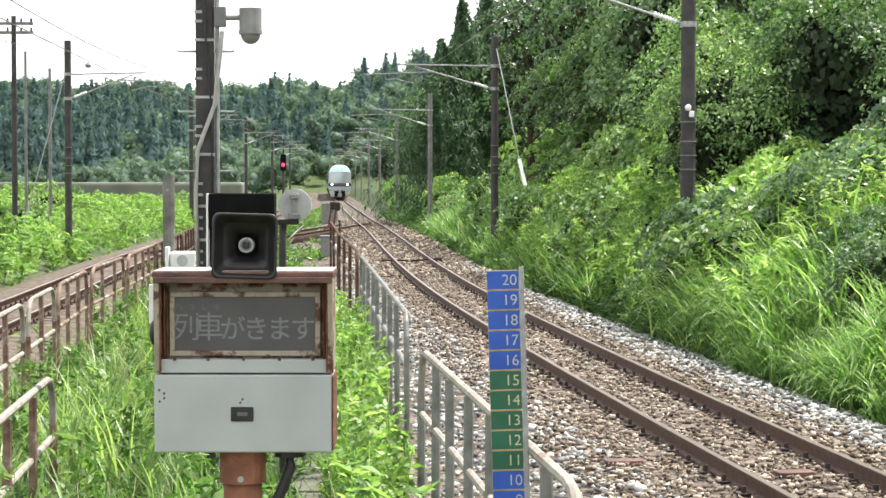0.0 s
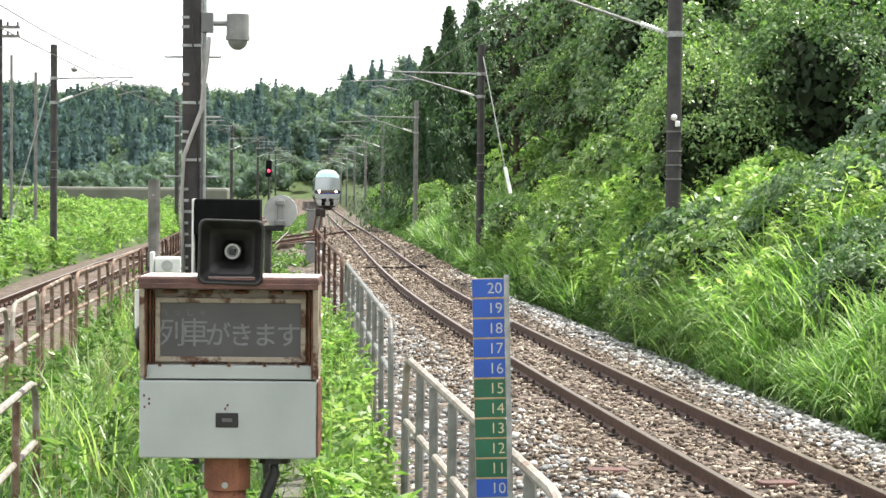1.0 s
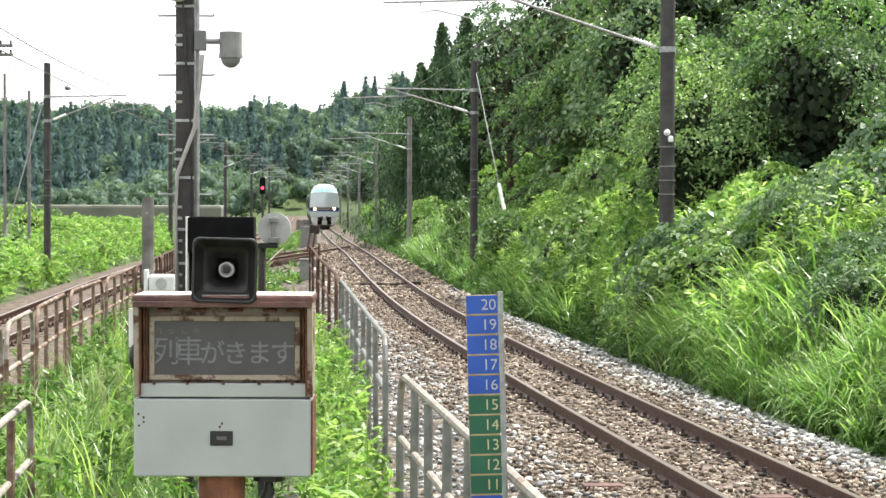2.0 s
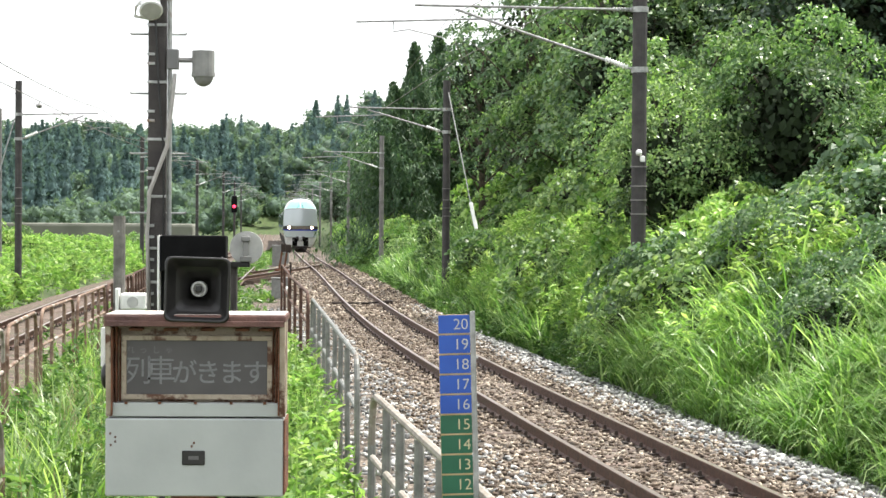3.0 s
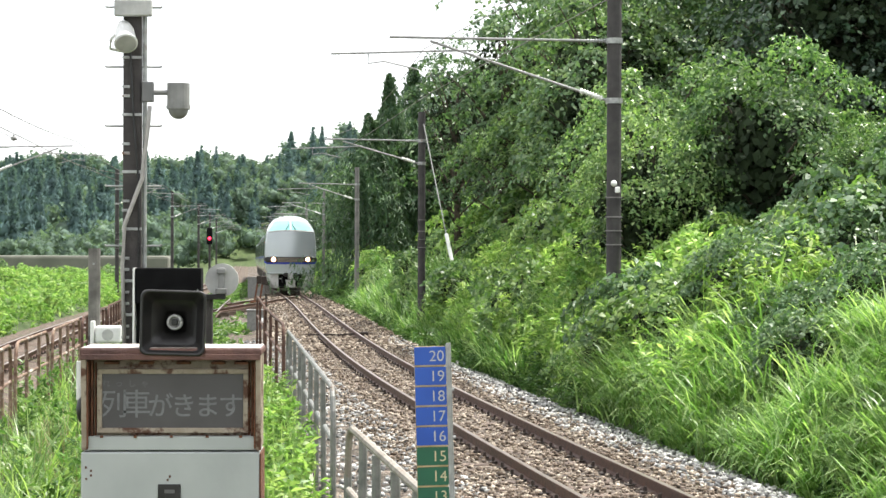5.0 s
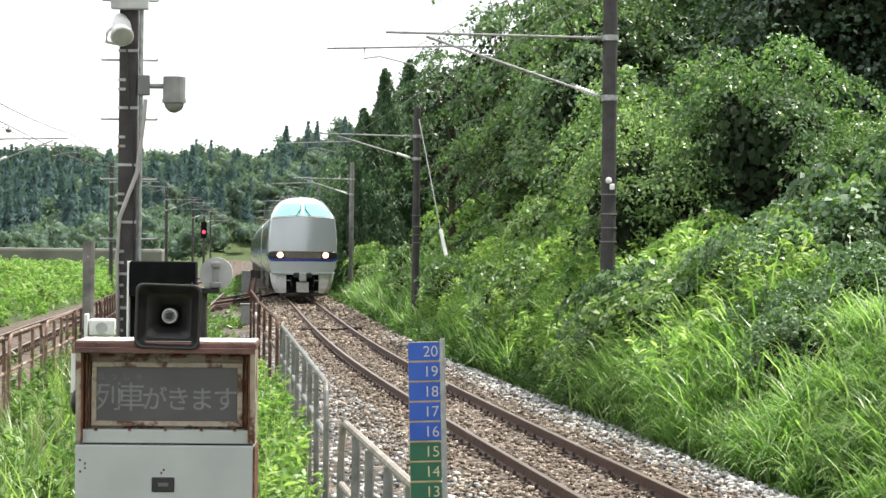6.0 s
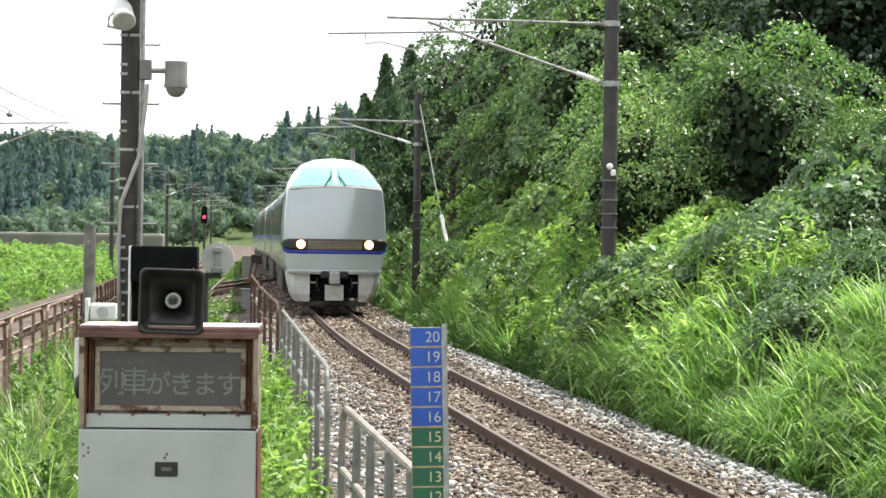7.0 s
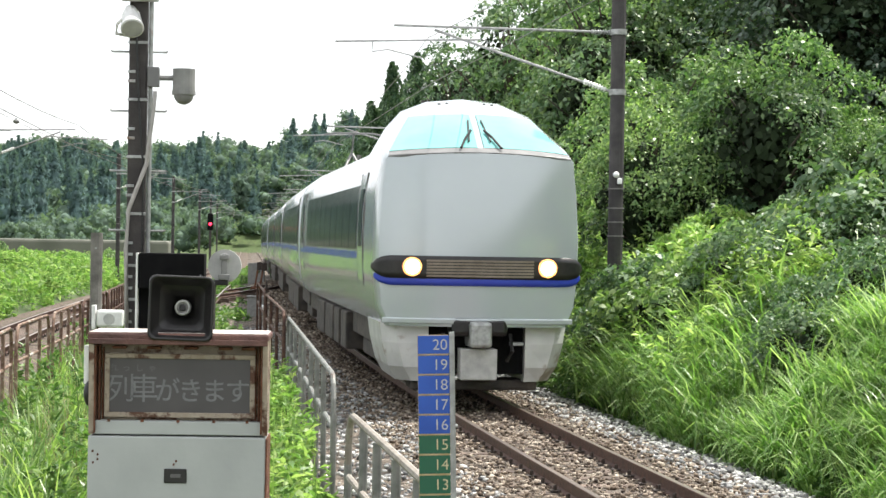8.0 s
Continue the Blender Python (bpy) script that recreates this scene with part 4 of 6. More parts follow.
# ---- pole with cameras ----
def build_camera_pole():
    p = thing("equipment_pole", "dark square pole with clamps, cables and step bolts", "pole", -1.79, 15.4, 0)
    part("shaft", box(bmesh.new(), -0.072, 0.062, -0.06, 0.06, -0.5, 5.6, 0.012), M_POLE, p, "dark tarred shaft")
    part("conduit", tube(bmesh.new(), [(0.088, -0.02, -0.4), (0.088, -0.02, 5.5)], 0.017, 8), M_GALV, p, "pale steel conduit")
    for z in (3.353, 3.80, 4.25, 4.7, 2.9, 2.45):
        for sx in (-1, 1):
            part("step_bolt", tube(bmesh.new(), [(sx * 0.06, 0, z), (sx * 0.205, 0, z), (sx * 0.212, 0, z + 0.01)], 0.009, 6), M_GALV, p)
    z = 0.9
    k = 0
    while z < 4.9:
        part("clamp", box(bmesh.new(), -0.078, -0.02 if k % 3 else 0.07, -0.068, -0.0605, z, z + 0.022, 0.003), M_GALV, p, "small bright strap clamp")
        z += 0.085 if z < 2.3 else (0.14, 0.07, 0.22)[k % 3]
        k += 1
    bm = tube(bmesh.new(), [(0.13, -0.07, 3.5), (0.12, -0.08, 3.35), (0.09, -0.09, 3.1), (0.075, -0.09, 2.95), (0.0, -0.09, 2.75), (-0.055, -0.09, 2.6), (-0.07, -0.09, 2.3), (-0.055, -0.09, 1.8), (-0.06, -0.09, 0.2)], 0.016, 8)
    part("cable", bm, M_CABLE_GREY, p, "grey drooping flexible cable", True)
    part("cable", tube(bmesh.new(), [(-0.02, -0.075, 4.0), (0.01, -0.075, 3.4), (0.05, -0.075, 2.9), (0.045, -0.075, 0.3)], 0.008, 6), M_CABLE, p)
    d = thing("dome_camera", "grey dome camera on a bracket", "security camera", -1.449, 15.36, 3.554)
    part("housing", tube(bmesh.new(), [(0, 0, 0.12), (0, 0, 0.115), (0, 0, -0.045)], 0.085, 20), M_DOME_GREY, d, "grey cylindrical housing", False)
    part("rim", tube(bmesh.new(), [(0, 0, -0.075), (0, 0, -0.0455)], 0.09, 20), M_DOME_GREY, d)
    bm = bmesh.new()
    bmesh.ops.create_uvsphere(bm, u_segments=18, v_segments=10, radius=0.075, matrix=Matrix.Translation((0, 0, -0.075)))
    part("dome", bm, M_DOME_GREY, d, "smoked grey dome", True)
    part("arm", tube(bmesh.new(), [(-0.18, 0, 0.05), (-0.08, 0, 0.05)], 0.02, 8), M_DOME_GREY, d)
    part("junction_box", box(bmesh.new(), -0.27, -0.185, -0.04, 0.04, -0.02, 0.13, 0.006), M_TRAIN_GREY, d)
    h = thing("pole_floodlight", "white round floodlight facing the platform", "lamp", -1.835, 15.25, 4.0, turn=(42, 0, 12))
    h.matrix_world = h.matrix_world @ Matrix.Diagonal((0.88, 0.88, 0.88, 1))
    bm = bmesh.new()
    rings = [[(r * math.cos(2 * math.pi * i / 24), y, r * math.sin(2 * math.pi * i / 24)) for i in range(24)] for r, y in ((0.05, 0.2), (0.08, 0.1), (0.092, -0.05), (0.1, -0.06), (0.1, -0.075), (0.088, -0.078))]
    loft(bm, rings)
    bmesh.ops.recalc_face_normals(bm, faces=bm.faces)
    part("shell", bm, M_WHITEPLAST, h, "white flared shell", True)
    part("glass", tube(bmesh.new(), [(0, -0.082, 0), (0, -0.0785, 0)], 0.086, 24), M_GREYPLAST, h, "frosted front glass")
    bm = tube(bmesh.new(), [(-0.085, 0.02, 0.02), (-0.12, 0.02, -0.03), (-0.12, 0.02, -0.13), (-0.03, 0.05, -0.17), (0.05, 0.12, -0.1)], 0.014, 8)
    part("yoke", bm, M_WHITEPLAST, h)
    a = thing("pole_bracket_box", "grey steel box clamped high on the pole", "bracket box", -1.79, 15.3, 4.19)
    part("case", box(bmesh.new(), -0.13, 0.15, -0.05, 0.02, -0.02, 0.1, 0.01), M_GREYPLAST, a)


build_camera_pole()


def build_wood_post():
    bm = bmesh.new()
    tube(bm, [(0, 0, -0.5), (0, 0, 2.44)], 0.074, 12)
    p = thing("wooden_post", "weathered grey wooden post among weeds", "post", -3.37, 25.0, 0)
    part("shaft", bm, M_WOODPOST, p)
    part("nail", tube(bmesh.new(), [(0.0, -0.085, 2.25), (0, -0.07, 2.25)], 0.014, 6), M_GALV, p)


build_wood_post()


def build_trackside():
    """Small fittings beside the line: a lamp ball on a rod, sighting plates, bins and spare wood."""
    r = thing("marker_rod", "thin black rod with a white ball marker", "track marker", -3.05, 60.0, 0)
    part("rod", tube(bmesh.new(), [(0, 0, -0.3), (0, 0, 1.15)], 0.03, 6), M_CLIP, r)
    bm = bmesh.new()
    bmesh.ops.create_uvsphere(bm, u_segments=12, v_segments=8, radius=0.1, matrix=Matrix.Translation((-0.12, -0.05, 0.35)))
    part("ball", bm, M_INSUL, r, "white ball", True)
    part("crossbar", tube(bmesh.new(), [(-0.12, -0.05, 0.35), (0, 0, 0.35)], 0.02, 6), M_CLIP, r)
    for x, y, w, h in ((-6.7, 120.0, 0.95, 1.3), (-3.86, 69.0, 0.58, 0.75)):
        b = thing("relay_cabinet", "grey steel relay cabinet beside the turnout", "cabinet", x, y, -0.36 + drop(y))
        part("case", box(bmesh.new(), -w / 2, w / 2, 0, w * 0.7, 0.08, h, 0.02), M_DOME_GREY, b, "weathered grey steel case")
        part("lid", box(bmesh.new(), -w / 2 - 0.03, w / 2 + 0.03, -0.04, w * 0.7 + 0.04, h + 0.001, h + 0.05, 0.012), M_DOME_GREY, b)
        part("plinth", box(bmesh.new(), -w / 2 + 0.03, w / 2 - 0.03, 0.03, w * 0.7 - 0.03, -0.2, 0.079, 0.01), M_CONCRETE, b)
    for x, y in ((-5.2, 98.0), (-5.6, 101.0)):
        s = thing("switch_stand", "rusty switch stand lever beside the turnout", "switch stand", x, y, -0.25 + drop(y))
        part("base", box(bmesh.new(), -0.3, 0.3, -0.2, 0.2, 0, 0.25, 0.03), M_RUST, s)
        part("lever", tube(bmesh.new(), [(-0.1, 0, 0.2), (0.1, 0, 1.5)], 0.05, 6), M_RUST, s)
        part("weight", box(bmesh.new(), 0.0, 0.25, -0.1, 0.1, 1.1, 1.5, 0.04), M_CLIP, s)
    bm = tube(bmesh.new(), [(track_x(61.5) - 0.9, 61.5, -0.10), (track_x(61.5) + 0.2, 61.6, -0.10), (track_x(61.5) + 0.75, 61.8, -0.06)], 0.028, 6)
    c = thing("bond_cable", "dark bond cable laid across the rails", "cable")
    part("cable", bm, M_CLIP, c)
    part("junction", box(bmesh.new(), track_x(61.5) + 0.7, track_x(61.5) + 0.95, 61.6, 61.95, -0.17, -0.02, 0.03), M_CLIP, c)
    for x, y, w in ((1.62, 18.1, 0.36), (3.02, 17.4, 0.34)):
        b = thing("ballast_block", "flat red-brown timber block lying in the ballast", "block", x, y, -0.17, turn=(0, 0, 8))
        part("body", box(bmesh.new(), -w / 2, w / 2, -0.09, 0.09, 0, 0.055, 0.01), M_CAP, b)


build_trackside()


def build_far_bank():
    bm = bmesh.new()
    box(bm, -95, -21.5, 218, 224, -1, 1.9, 0.3)
    return tagged(part("embankment", bm, M_ROADWALL), "distant pale retaining bank across the meadow", "embankment", kind="structure")


build_far_bank()


# ---- the train ----
PROFILE = [(0.0, 1.16), (0.5, 1.16), (0.95, 1.16), (1.36, 1.16), (1.50, 1.45), (1.55, 1.95), (1.555, 2.5), (1.53, 3.1), (1.47, 3.5), (1.37, 3.86), (1.20, 4.19), (0.97, 4.47), (0.58, 4.64), (0.0, 4.70)]


FRONT = [(0.0, 1.16), (0.5, 1.16), (0.95, 1.16), (1.33, 1.16), (1.46, 1.45), (1.51, 1.95), (1.51, 2.5), (1.475, 3.1), (1.43, 3.48), (1.425, 3.595), (1.375, 3.645), (1.0, 3.665), (0.55, 3.68), (0.0, 3.69)]


def ring_at(y, tall, narrow=1.0, low=0.0):
    """The body's outline at y behind the nose; tall 0 is the blunt face, 1 the raised cab, low 1 the flatter roof behind it."""
    half = [(a[0] + (b[0] - a[0]) * tall, a[1] + (b[1] - a[1]) * tall) for a, b in zip(FRONT, PROFILE)]
    half = [(x * narrow, z if z < 3.45 else 3.45 + (z - 3.45) * (1 - 0.5 * low)) for x, z in half]
    return [(x, y, z) for x, z in half] + [(-x, y, z) for x, z in half[-2:0:-1]]


def nose_tall(y):
    return float(np.interp(y, [0, 0.12, 0.5, 1.0, 1.5, 2.1, 3.0], [0.0, 0.07, 0.34, 0.63, 0.84, 0.96, 1.0]))


def nose_narrow(y):
    return float(np.interp(y, [0, 0.05, 0.15, 0.35, 0.8, 1.5], [0.975, 0.992, 1.0, 1.005, 1.0, 1.0]))


def nose_top(x, y):
    """Height of the nose's upper skin."""
    up = [(p[0], p[2]) for p in ring_at(y, nose_tall(y), nose_narrow(y))[7:14]][::-1]
    return float(np.interp(abs(x), [p[0] for p in up], [p[1] for p in up]))


def bulge(x, z):
    """How far the flat face swells towards the viewer."""
    return -0.27 * (1 - min(1.0, abs(x) / 1.5) ** 2.6) - 0.05 * math.cos((z - 2.3) * 0.9)


def face_patch(x0, x1, z0, z1, lift, taper0=1.0, taper1=1.0, nx=16, nz=4, tips=0.0):
    bm = bmesh.new()
    rows = []
    for j in range(nz + 1):
        z = z0 + (z1 - z0) * j / nz
        k = taper0 + (taper1 - taper0) * j / nz
        row = []
        for i in range(nx + 1):
            x = (x0 + (x1 - x0) * i / nx) * k
            e = max(0.0, (abs(x) - (x1 - tips)) / tips) if tips else 0.0
            zz = (z0 + z1) / 2 + (z - (z0 + z1) / 2) * math.sqrt(max(0.04, 1 - e * e))
            c = max(0.0, abs(x) - 1.43)
            row.append(bm.verts.new((x * (1 + lift * 0.4), bulge(x, zz) - lift + 7.0 * c * c, zz)))
        rows.append(row)
    for a, b in zip(rows, rows[1:]):
        for i in range(nx):
            bm.faces.new((a[i], a[i + 1], b[i + 1], b[i]))
    ret = bmesh.ops.extrude_face_region(bm, geom=list(bm.faces))
    for v in [g for g in ret["geom"] if isinstance(g, bmesh.types.BMVert)]:
        v.co.y += 0.06
    bmesh.ops.recalc_face_normals(bm, faces=bm.faces)
    return bm


def underframe(car, length, start=0.0):
    bm = bmesh.new()
    box(bm, -1.25, 1.25, start + 0.4, length - 0.2, 0.75, 1.2, 0.02)
    part("underframe", bm, M_TRAIN_DARK, car, "grimy underframe")
    y = start + 5.6
    while y < length - 5:
        w = random.uniform(1.2, 2.4)
        part("equipment_box", box(bmesh.new(), -1.38, 1.38, y, y + w, 0.42, 1.1, 0.03), M_TRAIN_DARK, car)
        y += w + random.uniform(0.2, 0.6)
    for y in (start + 3.0, length - 3.2):
        b = part("bogie", box(bmesh.new(), -1.15, 1.15, y - 1.6, y + 1.6, 0.42, 0.72, 0.05), M_TRAIN_DARK, car)
        for dy in (-1.05, 1.05):
            part("wheelset", tube(tube(tube(bmesh.new(), [(-0.9, y + dy, 0.43), (0.9, y + dy, 0.43)], 0.08, 10), [(-0.63, y + dy, 0.43), (-0.5, y + dy, 0.43)], 0.43, 24), [(0.5, y + dy, 0.43), (0.63, y + dy, 0.43)], 0.43, 24), M_TRAIN_GREY, b)


def side_shift(z):
    return float(np.interp(z, [p[1] for p in PROFILE[3:]], [p[0] for p in PROFILE[3:]]))


def side_panel(x_sign, y0, y1, z0, z1, lift):
    """A panel that follows the curved side."""
    bm = bmesh.new()
    rows = []
    for j in range(5):
        z = z0 + (z1 - z0) * j / 4
        rows.append([(x_sign * (side_shift(z) + d), y, z) for d, y in ((-0.03, y0), (lift, y0), (lift, y1), (-0.03, y1))])
    loft(bm, rows)
    bmesh.ops.recalc_face_normals(bm, faces=bm.faces)
    return bm


def sides(car, y0, y1, doors):
    for s in (-1, 1):
        part("stripe", side_panel(s, y0, y1, 2.10, 2.22, 0.004), M_TRAIN_BLUE, car, "blue waist band")
        y = y0
        spots = sorted(doors)
        while y < y1 - 1.0:
            if any(abs(y + 0.75 - d) < 1.35 for d in spots):
                y += 0.4
                continue
            part("side_window", side_panel(s, y + 0.02, min(y + 1.5, y1), 2.26, 3.28, 0.006), M_TRAIN_WIN, car, "dark tinted window")
            y += 1.54
        for d in spots:
            door = part("side_door", side_panel(s, d - 0.48, d + 0.48, 1.22, 3.42, 0.008), M_TRAIN, car, "white plug door")
            part("door_window", side_panel(s, d - 0.28, d + 0.28, 2.3, 3.2, 0.013), M_TRAIN_WIN, door)
            part("door_gap", side_panel(s, d - 0.53, d - 0.485, 1.2, 3.45, 0.010), M_TRAIN_DARK, door)
            part("door_gap", side_panel(s, d + 0.485, d + 0.53, 1.2, 3.45, 0.010), M_TRAIN_DARK, door)


def build_lead_car():
    car = thing("train_lead_car", "white express train cab car with blue band and lit headlamps", "train car", group="train cars")
    L = 20.0
    bm = bmesh.new()
    stations = [0.0, 0.05, 0.15, 0.35, 0.6, 0.9, 1.2, 1.5, 1.8, 2.1, 2.5, 3.0, 3.5, 4.2, 6, 10, 15, 19.7, L]
    rings = []
    for y in stations:
        r = ring_at(y, nose_tall(y), nose_narrow(y) * (1 if y < 19.9 else 0.97), step(1.9, 4.2, y))
        rings.append([(x, yy + bulge(x, z) * max(0.0, 1 - yy / 1.8), z) for x, yy, z in r])
    # the face: the outline drawn in towards the middle over the swelling front
    for k in (0.94, 0.86, 0.76, 0.66, 0.56, 0.46, 0.36, 0.26, 0.16, 0.06):
        rings.insert(0, [(x * k, bulge(x * k, 2.4 + (z - 2.4) * k), 2.4 + (z - 2.4) * k) for x, _, z in ring_at(0, nose_tall(0), nose_narrow(0))])
    loft(bm, rings)
    bmesh.ops.recalc_face_normals(bm, faces=bm.faces)
    part("body", bm, M_TRAIN, car, "pearl white rounded body", True, 38)
    # windscreen: edges run level across the raked nose
    def nose_y(x, z):
        lo, hi = 0.0, 3.0
        for _ in range(30):
            mid = (lo + hi) / 2
            lo, hi = (mid, hi) if nose_top(x, mid) < z else (lo, mid)
        return lo
    def skin(x, z, lift):
        y = nose_y(x, z)
        return (x, y + bulge(x, z) * max(0.0, 1 - y / 1.8) - lift * 0.6, z + lift * 0.8)
    def pane_grid(x_low, x_high, z0, z1, lift, inner=0.05, n=10, bow=0.04):
        bm = bmesh.new()
        rows = []
        for j in range(n + 1):
            k = j / n
            wide = x_low + (x_high - x_low) * k
            rows.append([bm.verts.new(skin(inner + (wide - inner) * i / n, z0 + (z1 - z0) * k - bow * ((inner + (wide - inner) * i / n) ** 2), lift)) for i in range(n + 1)])
        for a, b in zip(rows, rows[1:]):
            for i in range(n):
                bm.faces.new((a[i], a[i + 1], b[i + 1], b[i]))
        ret = bmesh.ops.extrude_face_region(bm, geom=list(bm.faces))
        for v in [g for g in ret["geom"] if isinstance(g, bmesh.types.BMVert)]:
            v.co.z -= 0.04
            v.co.y += 0.02
        return bm
    for s in (-1, 1):
        bm = pane_grid(1.33, 0.94, 3.775, 4.32, 0.02)
        base = pane_grid(1.36, 1.33, 3.70, 3.772, 0.014, 0.0)
        for b in (bm, base):
            for v in b.verts:
                v.co.x *= s
            bmesh.ops.recalc_face_normals(b, faces=b.faces)
        pane = part("windscreen", bm, M_SCREEN, car, "green-tinted raked windscreen", True, 40)
        part("screen_base", base, M_TRAIN_GREY, car, "dark strip under the windscreen", True, 40)
        a, b2, c2 = skin(0.30, 3.74, 0.05), skin(0.10, 4.02, 0.05), skin(0.10, 4.2, 0.04)
        bm = tube(bmesh.new(), [(s * p[0], p[1], p[2]) for p in (a, skin(0.2, 3.9, 0.06), b2)], 0.02, 6)
        tube(bm, [(s * p[0], p[1], p[2]) for p in (skin(0.16, 3.85, 0.045), c2)], 0.014, 6)
        part("wiper", bm, M_BLACK, pane)
    # lamp cluster across the face
    band = part("lamp_band", face_patch(-1.56, 1.56, 1.86, 2.19, 0.022, nx=48, tips=0.28), M_BLACK, car, "black lamp band", True)
    part("face_stripe", face_patch(-1.53, 1.53, 1.755, 2.02, 0.014, nx=48, tips=0.28), M_TRAIN_BLUE, car, "blue stripe under the lamps", True)
    for i in range(6):
        z = 1.885 + i * 0.044
        part("louvre", face_patch(-0.78, 0.78, z, z + 0.03, 0.035, nz=1), M_TRAIN_LOUVRE, band)
    for s in (-1, 1):
        bm = tube(bmesh.new(), [(s * 1.0, bulge(1.0, 2.02) - 0.10, 2.03), (s * 1.0, bulge(1.0, 2.02), 2.03)], 0.105, 18)
        part("headlamp", bm, M_LAMP, band, "glowing warm headlamp")
        # No lamp of its own: a glowing ring for the halo.
        part("lamp_halo_ring", tube(bmesh.new(), [(s * 1.0, bulge(1.0, 2.02) - 0.075, 2.03), (s * 1.0, bulge(1.0, 2.02), 2.03)], 0.14, 18), M_LAMP_HALO, band, "ring glowing by itself for the headlamp's orange halo")
    part("chin", face_patch(-1.40, 1.40, 1.20, 1.28, 0.025), M_TRAIN, car, "white lower lip", True)
    # skirts, coupler and plough
    for s in (-1, 1):
        bm = bmesh.new()
        rings = []
        for z, xo, yf in ((1.19, 1.40, 0.06), (0.9, 1.36, 0.04), (0.55, 1.27, 0.06), (0.34, 1.15, 0.14)):
            rings.append([(s * 0.72, yf - 0.10, z), (s * (xo - 0.2), yf, z), (s * xo, yf + 0.3, z), (s * xo, yf + 2.4, z), (s * 0.72, yf + 2.4, z)])
        loft(bm, rings)
        bmesh.ops.recalc_face_normals(bm, faces=bm.faces)
        part("skirt", bm, M_TRAIN_SKIRT, car, "grey-white front skirt")
        part("step_iron", box(bmesh.new(), s * 0.6 - 0.1, s * 0.6 + 0.1, -0.05, 0.1, 0.88, 0.93, 0.01), M_GALV, car)
        part("hose", tube(bmesh.new(), [(s * 0.5, -0.02, 1.05), (s * 0.52, -0.12, 0.8), (s * 0.45, -0.05, 0.65)], 0.03, 8), M_BLACK, car)
    # Solid black block stands in for the shade of the coupler opening.
    part("coupler_shade_block", box(bmesh.new(), -0.71, 0.71, 0.1, 0.7, 0.45, 1.19), M_BLACK_IN, car, "black block in place of the shaded opening behind the coupler")
    part("coupler_hood", box(bmesh.new(), -0.42, 0.42, -0.33, 0.4, 1.02, 1.30, 0.07), M_BLACK, car)
    part("coupler", box(bmesh.new(), -0.16, 0.16, -0.52, 0.4, 0.86, 1.24, 0.05), M_GALV, car, "grey covered coupler")
    part("plough", box(bmesh.new(), -0.27, 0.27, -0.30, 0.1, 0.38, 0.84, 0.02), M_GREYPLAST, car, "grey centre plate")
    part("tray", box(bmesh.new(), -0.95, 0.95, 0.2, 0.9, 0.2, 0.36, 0.05), M_TRAIN_DARK, car)
    for x in (-0.42, -0.3, 0.28, 0.4):
        part("roof_mark", box(bmesh.new(), x - 0.02, x + 0.02, 1.55, 1.72, nose_top(x, 1.63) - 0.02, nose_top(x, 1.63) + 0.012), M_TRAIN_GREY, car)
    underframe(car, L, 1.5)
    sides(car, 3.0, L - 0.4, [2.3, 18.6])
    part("gangway", box(bmesh.new(), -0.6, 0.6, L, L + 0.45, 1.2, 3.6, 0.03), M_TRAIN_DARK, car)
    return car


def build_coach():
    car = thing("train_coach", "white express train coach with dark windows and blue band", "train car", group="train cars")
    L = 20.0
    bm = bmesh.new()
    loft(bm, [ring_at(y, 1.0, k, 1.0) for y, k in ((0.0, 0.97), (0.25, 1.0), (10, 1.0), (L - 0.25, 1.0), (L, 0.97))])
    bmesh.ops.recalc_face_normals(bm, faces=bm.faces)
    part("body", bm, M_TRAIN, car, "white coach body", True)
    underframe(car, L)
    sides(car, 0.4, L - 0.4, [1.4, 18.6])
    part("gangway", box(bmesh.new(), -0.6, 0.6, L, L + 0.45, 1.2, 3.5, 0.03), M_TRAIN_DARK, car)
    part("roof_unit", box(bmesh.new(), -0.8, 0.8, 7, 11, 3.9, 4.16, 0.08), M_TRAIN_SKIRT, car)
    return car


def add_pantograph(car):
    bm = tube(bmesh.new(), [(-0.4, 4.0, 3.96), (0.0, 5.0, 4.75), (0.0, 4.2, 5.22)], 0.04, 6)
    tube(bm, [(0.4, 4.0, 3.96), (0.0, 5.0, 4.75)], 0.04, 6)
    tube(bm, [(-0.8, 4.2, 5.2), (-0.5, 4.2, 5.25), (0.5, 4.2, 5.25), (0.8, 4.2, 5.2)], 0.03, 6)
    part("pantograph", bm, M_TRAIN_GREY, car, "raised grey pantograph")


lead_car = build_lead_car()
first_coach = build_coach()
coaches = [first_coach] + [copy_thing(first_coach, pose(0, 0, 0)) for _ in range(4)]
add_pantograph(coaches[0])
NOSE_END, SPEED, PITCH = 29.9, 30.1, 20.45


def rail_pose(y):
    """A car whose front stands over the rails at y."""
    a, b = Vector((track_x(y + 2.5), y + 2.5)), Vector((track_x(y + 17.5), y + 17.5))
    d = (b - a).normalized()
    o = a - d * 2.5
    grade = math.degrees(math.atan2(drop(y + 17.5) - drop(y + 2.5), 15.0))
    return pose(o.x, o.y, drop(y + 2.5), grade, 0, math.degrees(math.atan2(-d.x, d.y)))


def motions():
    times = [i * 0.5 for i in range(17)]
    for i, car in enumerate([lead_car] + coaches):
        walk(car, [(t, rail_pose(NOSE_END + SPEED * (8.0 - t) + PITCH * i)) for t in times])


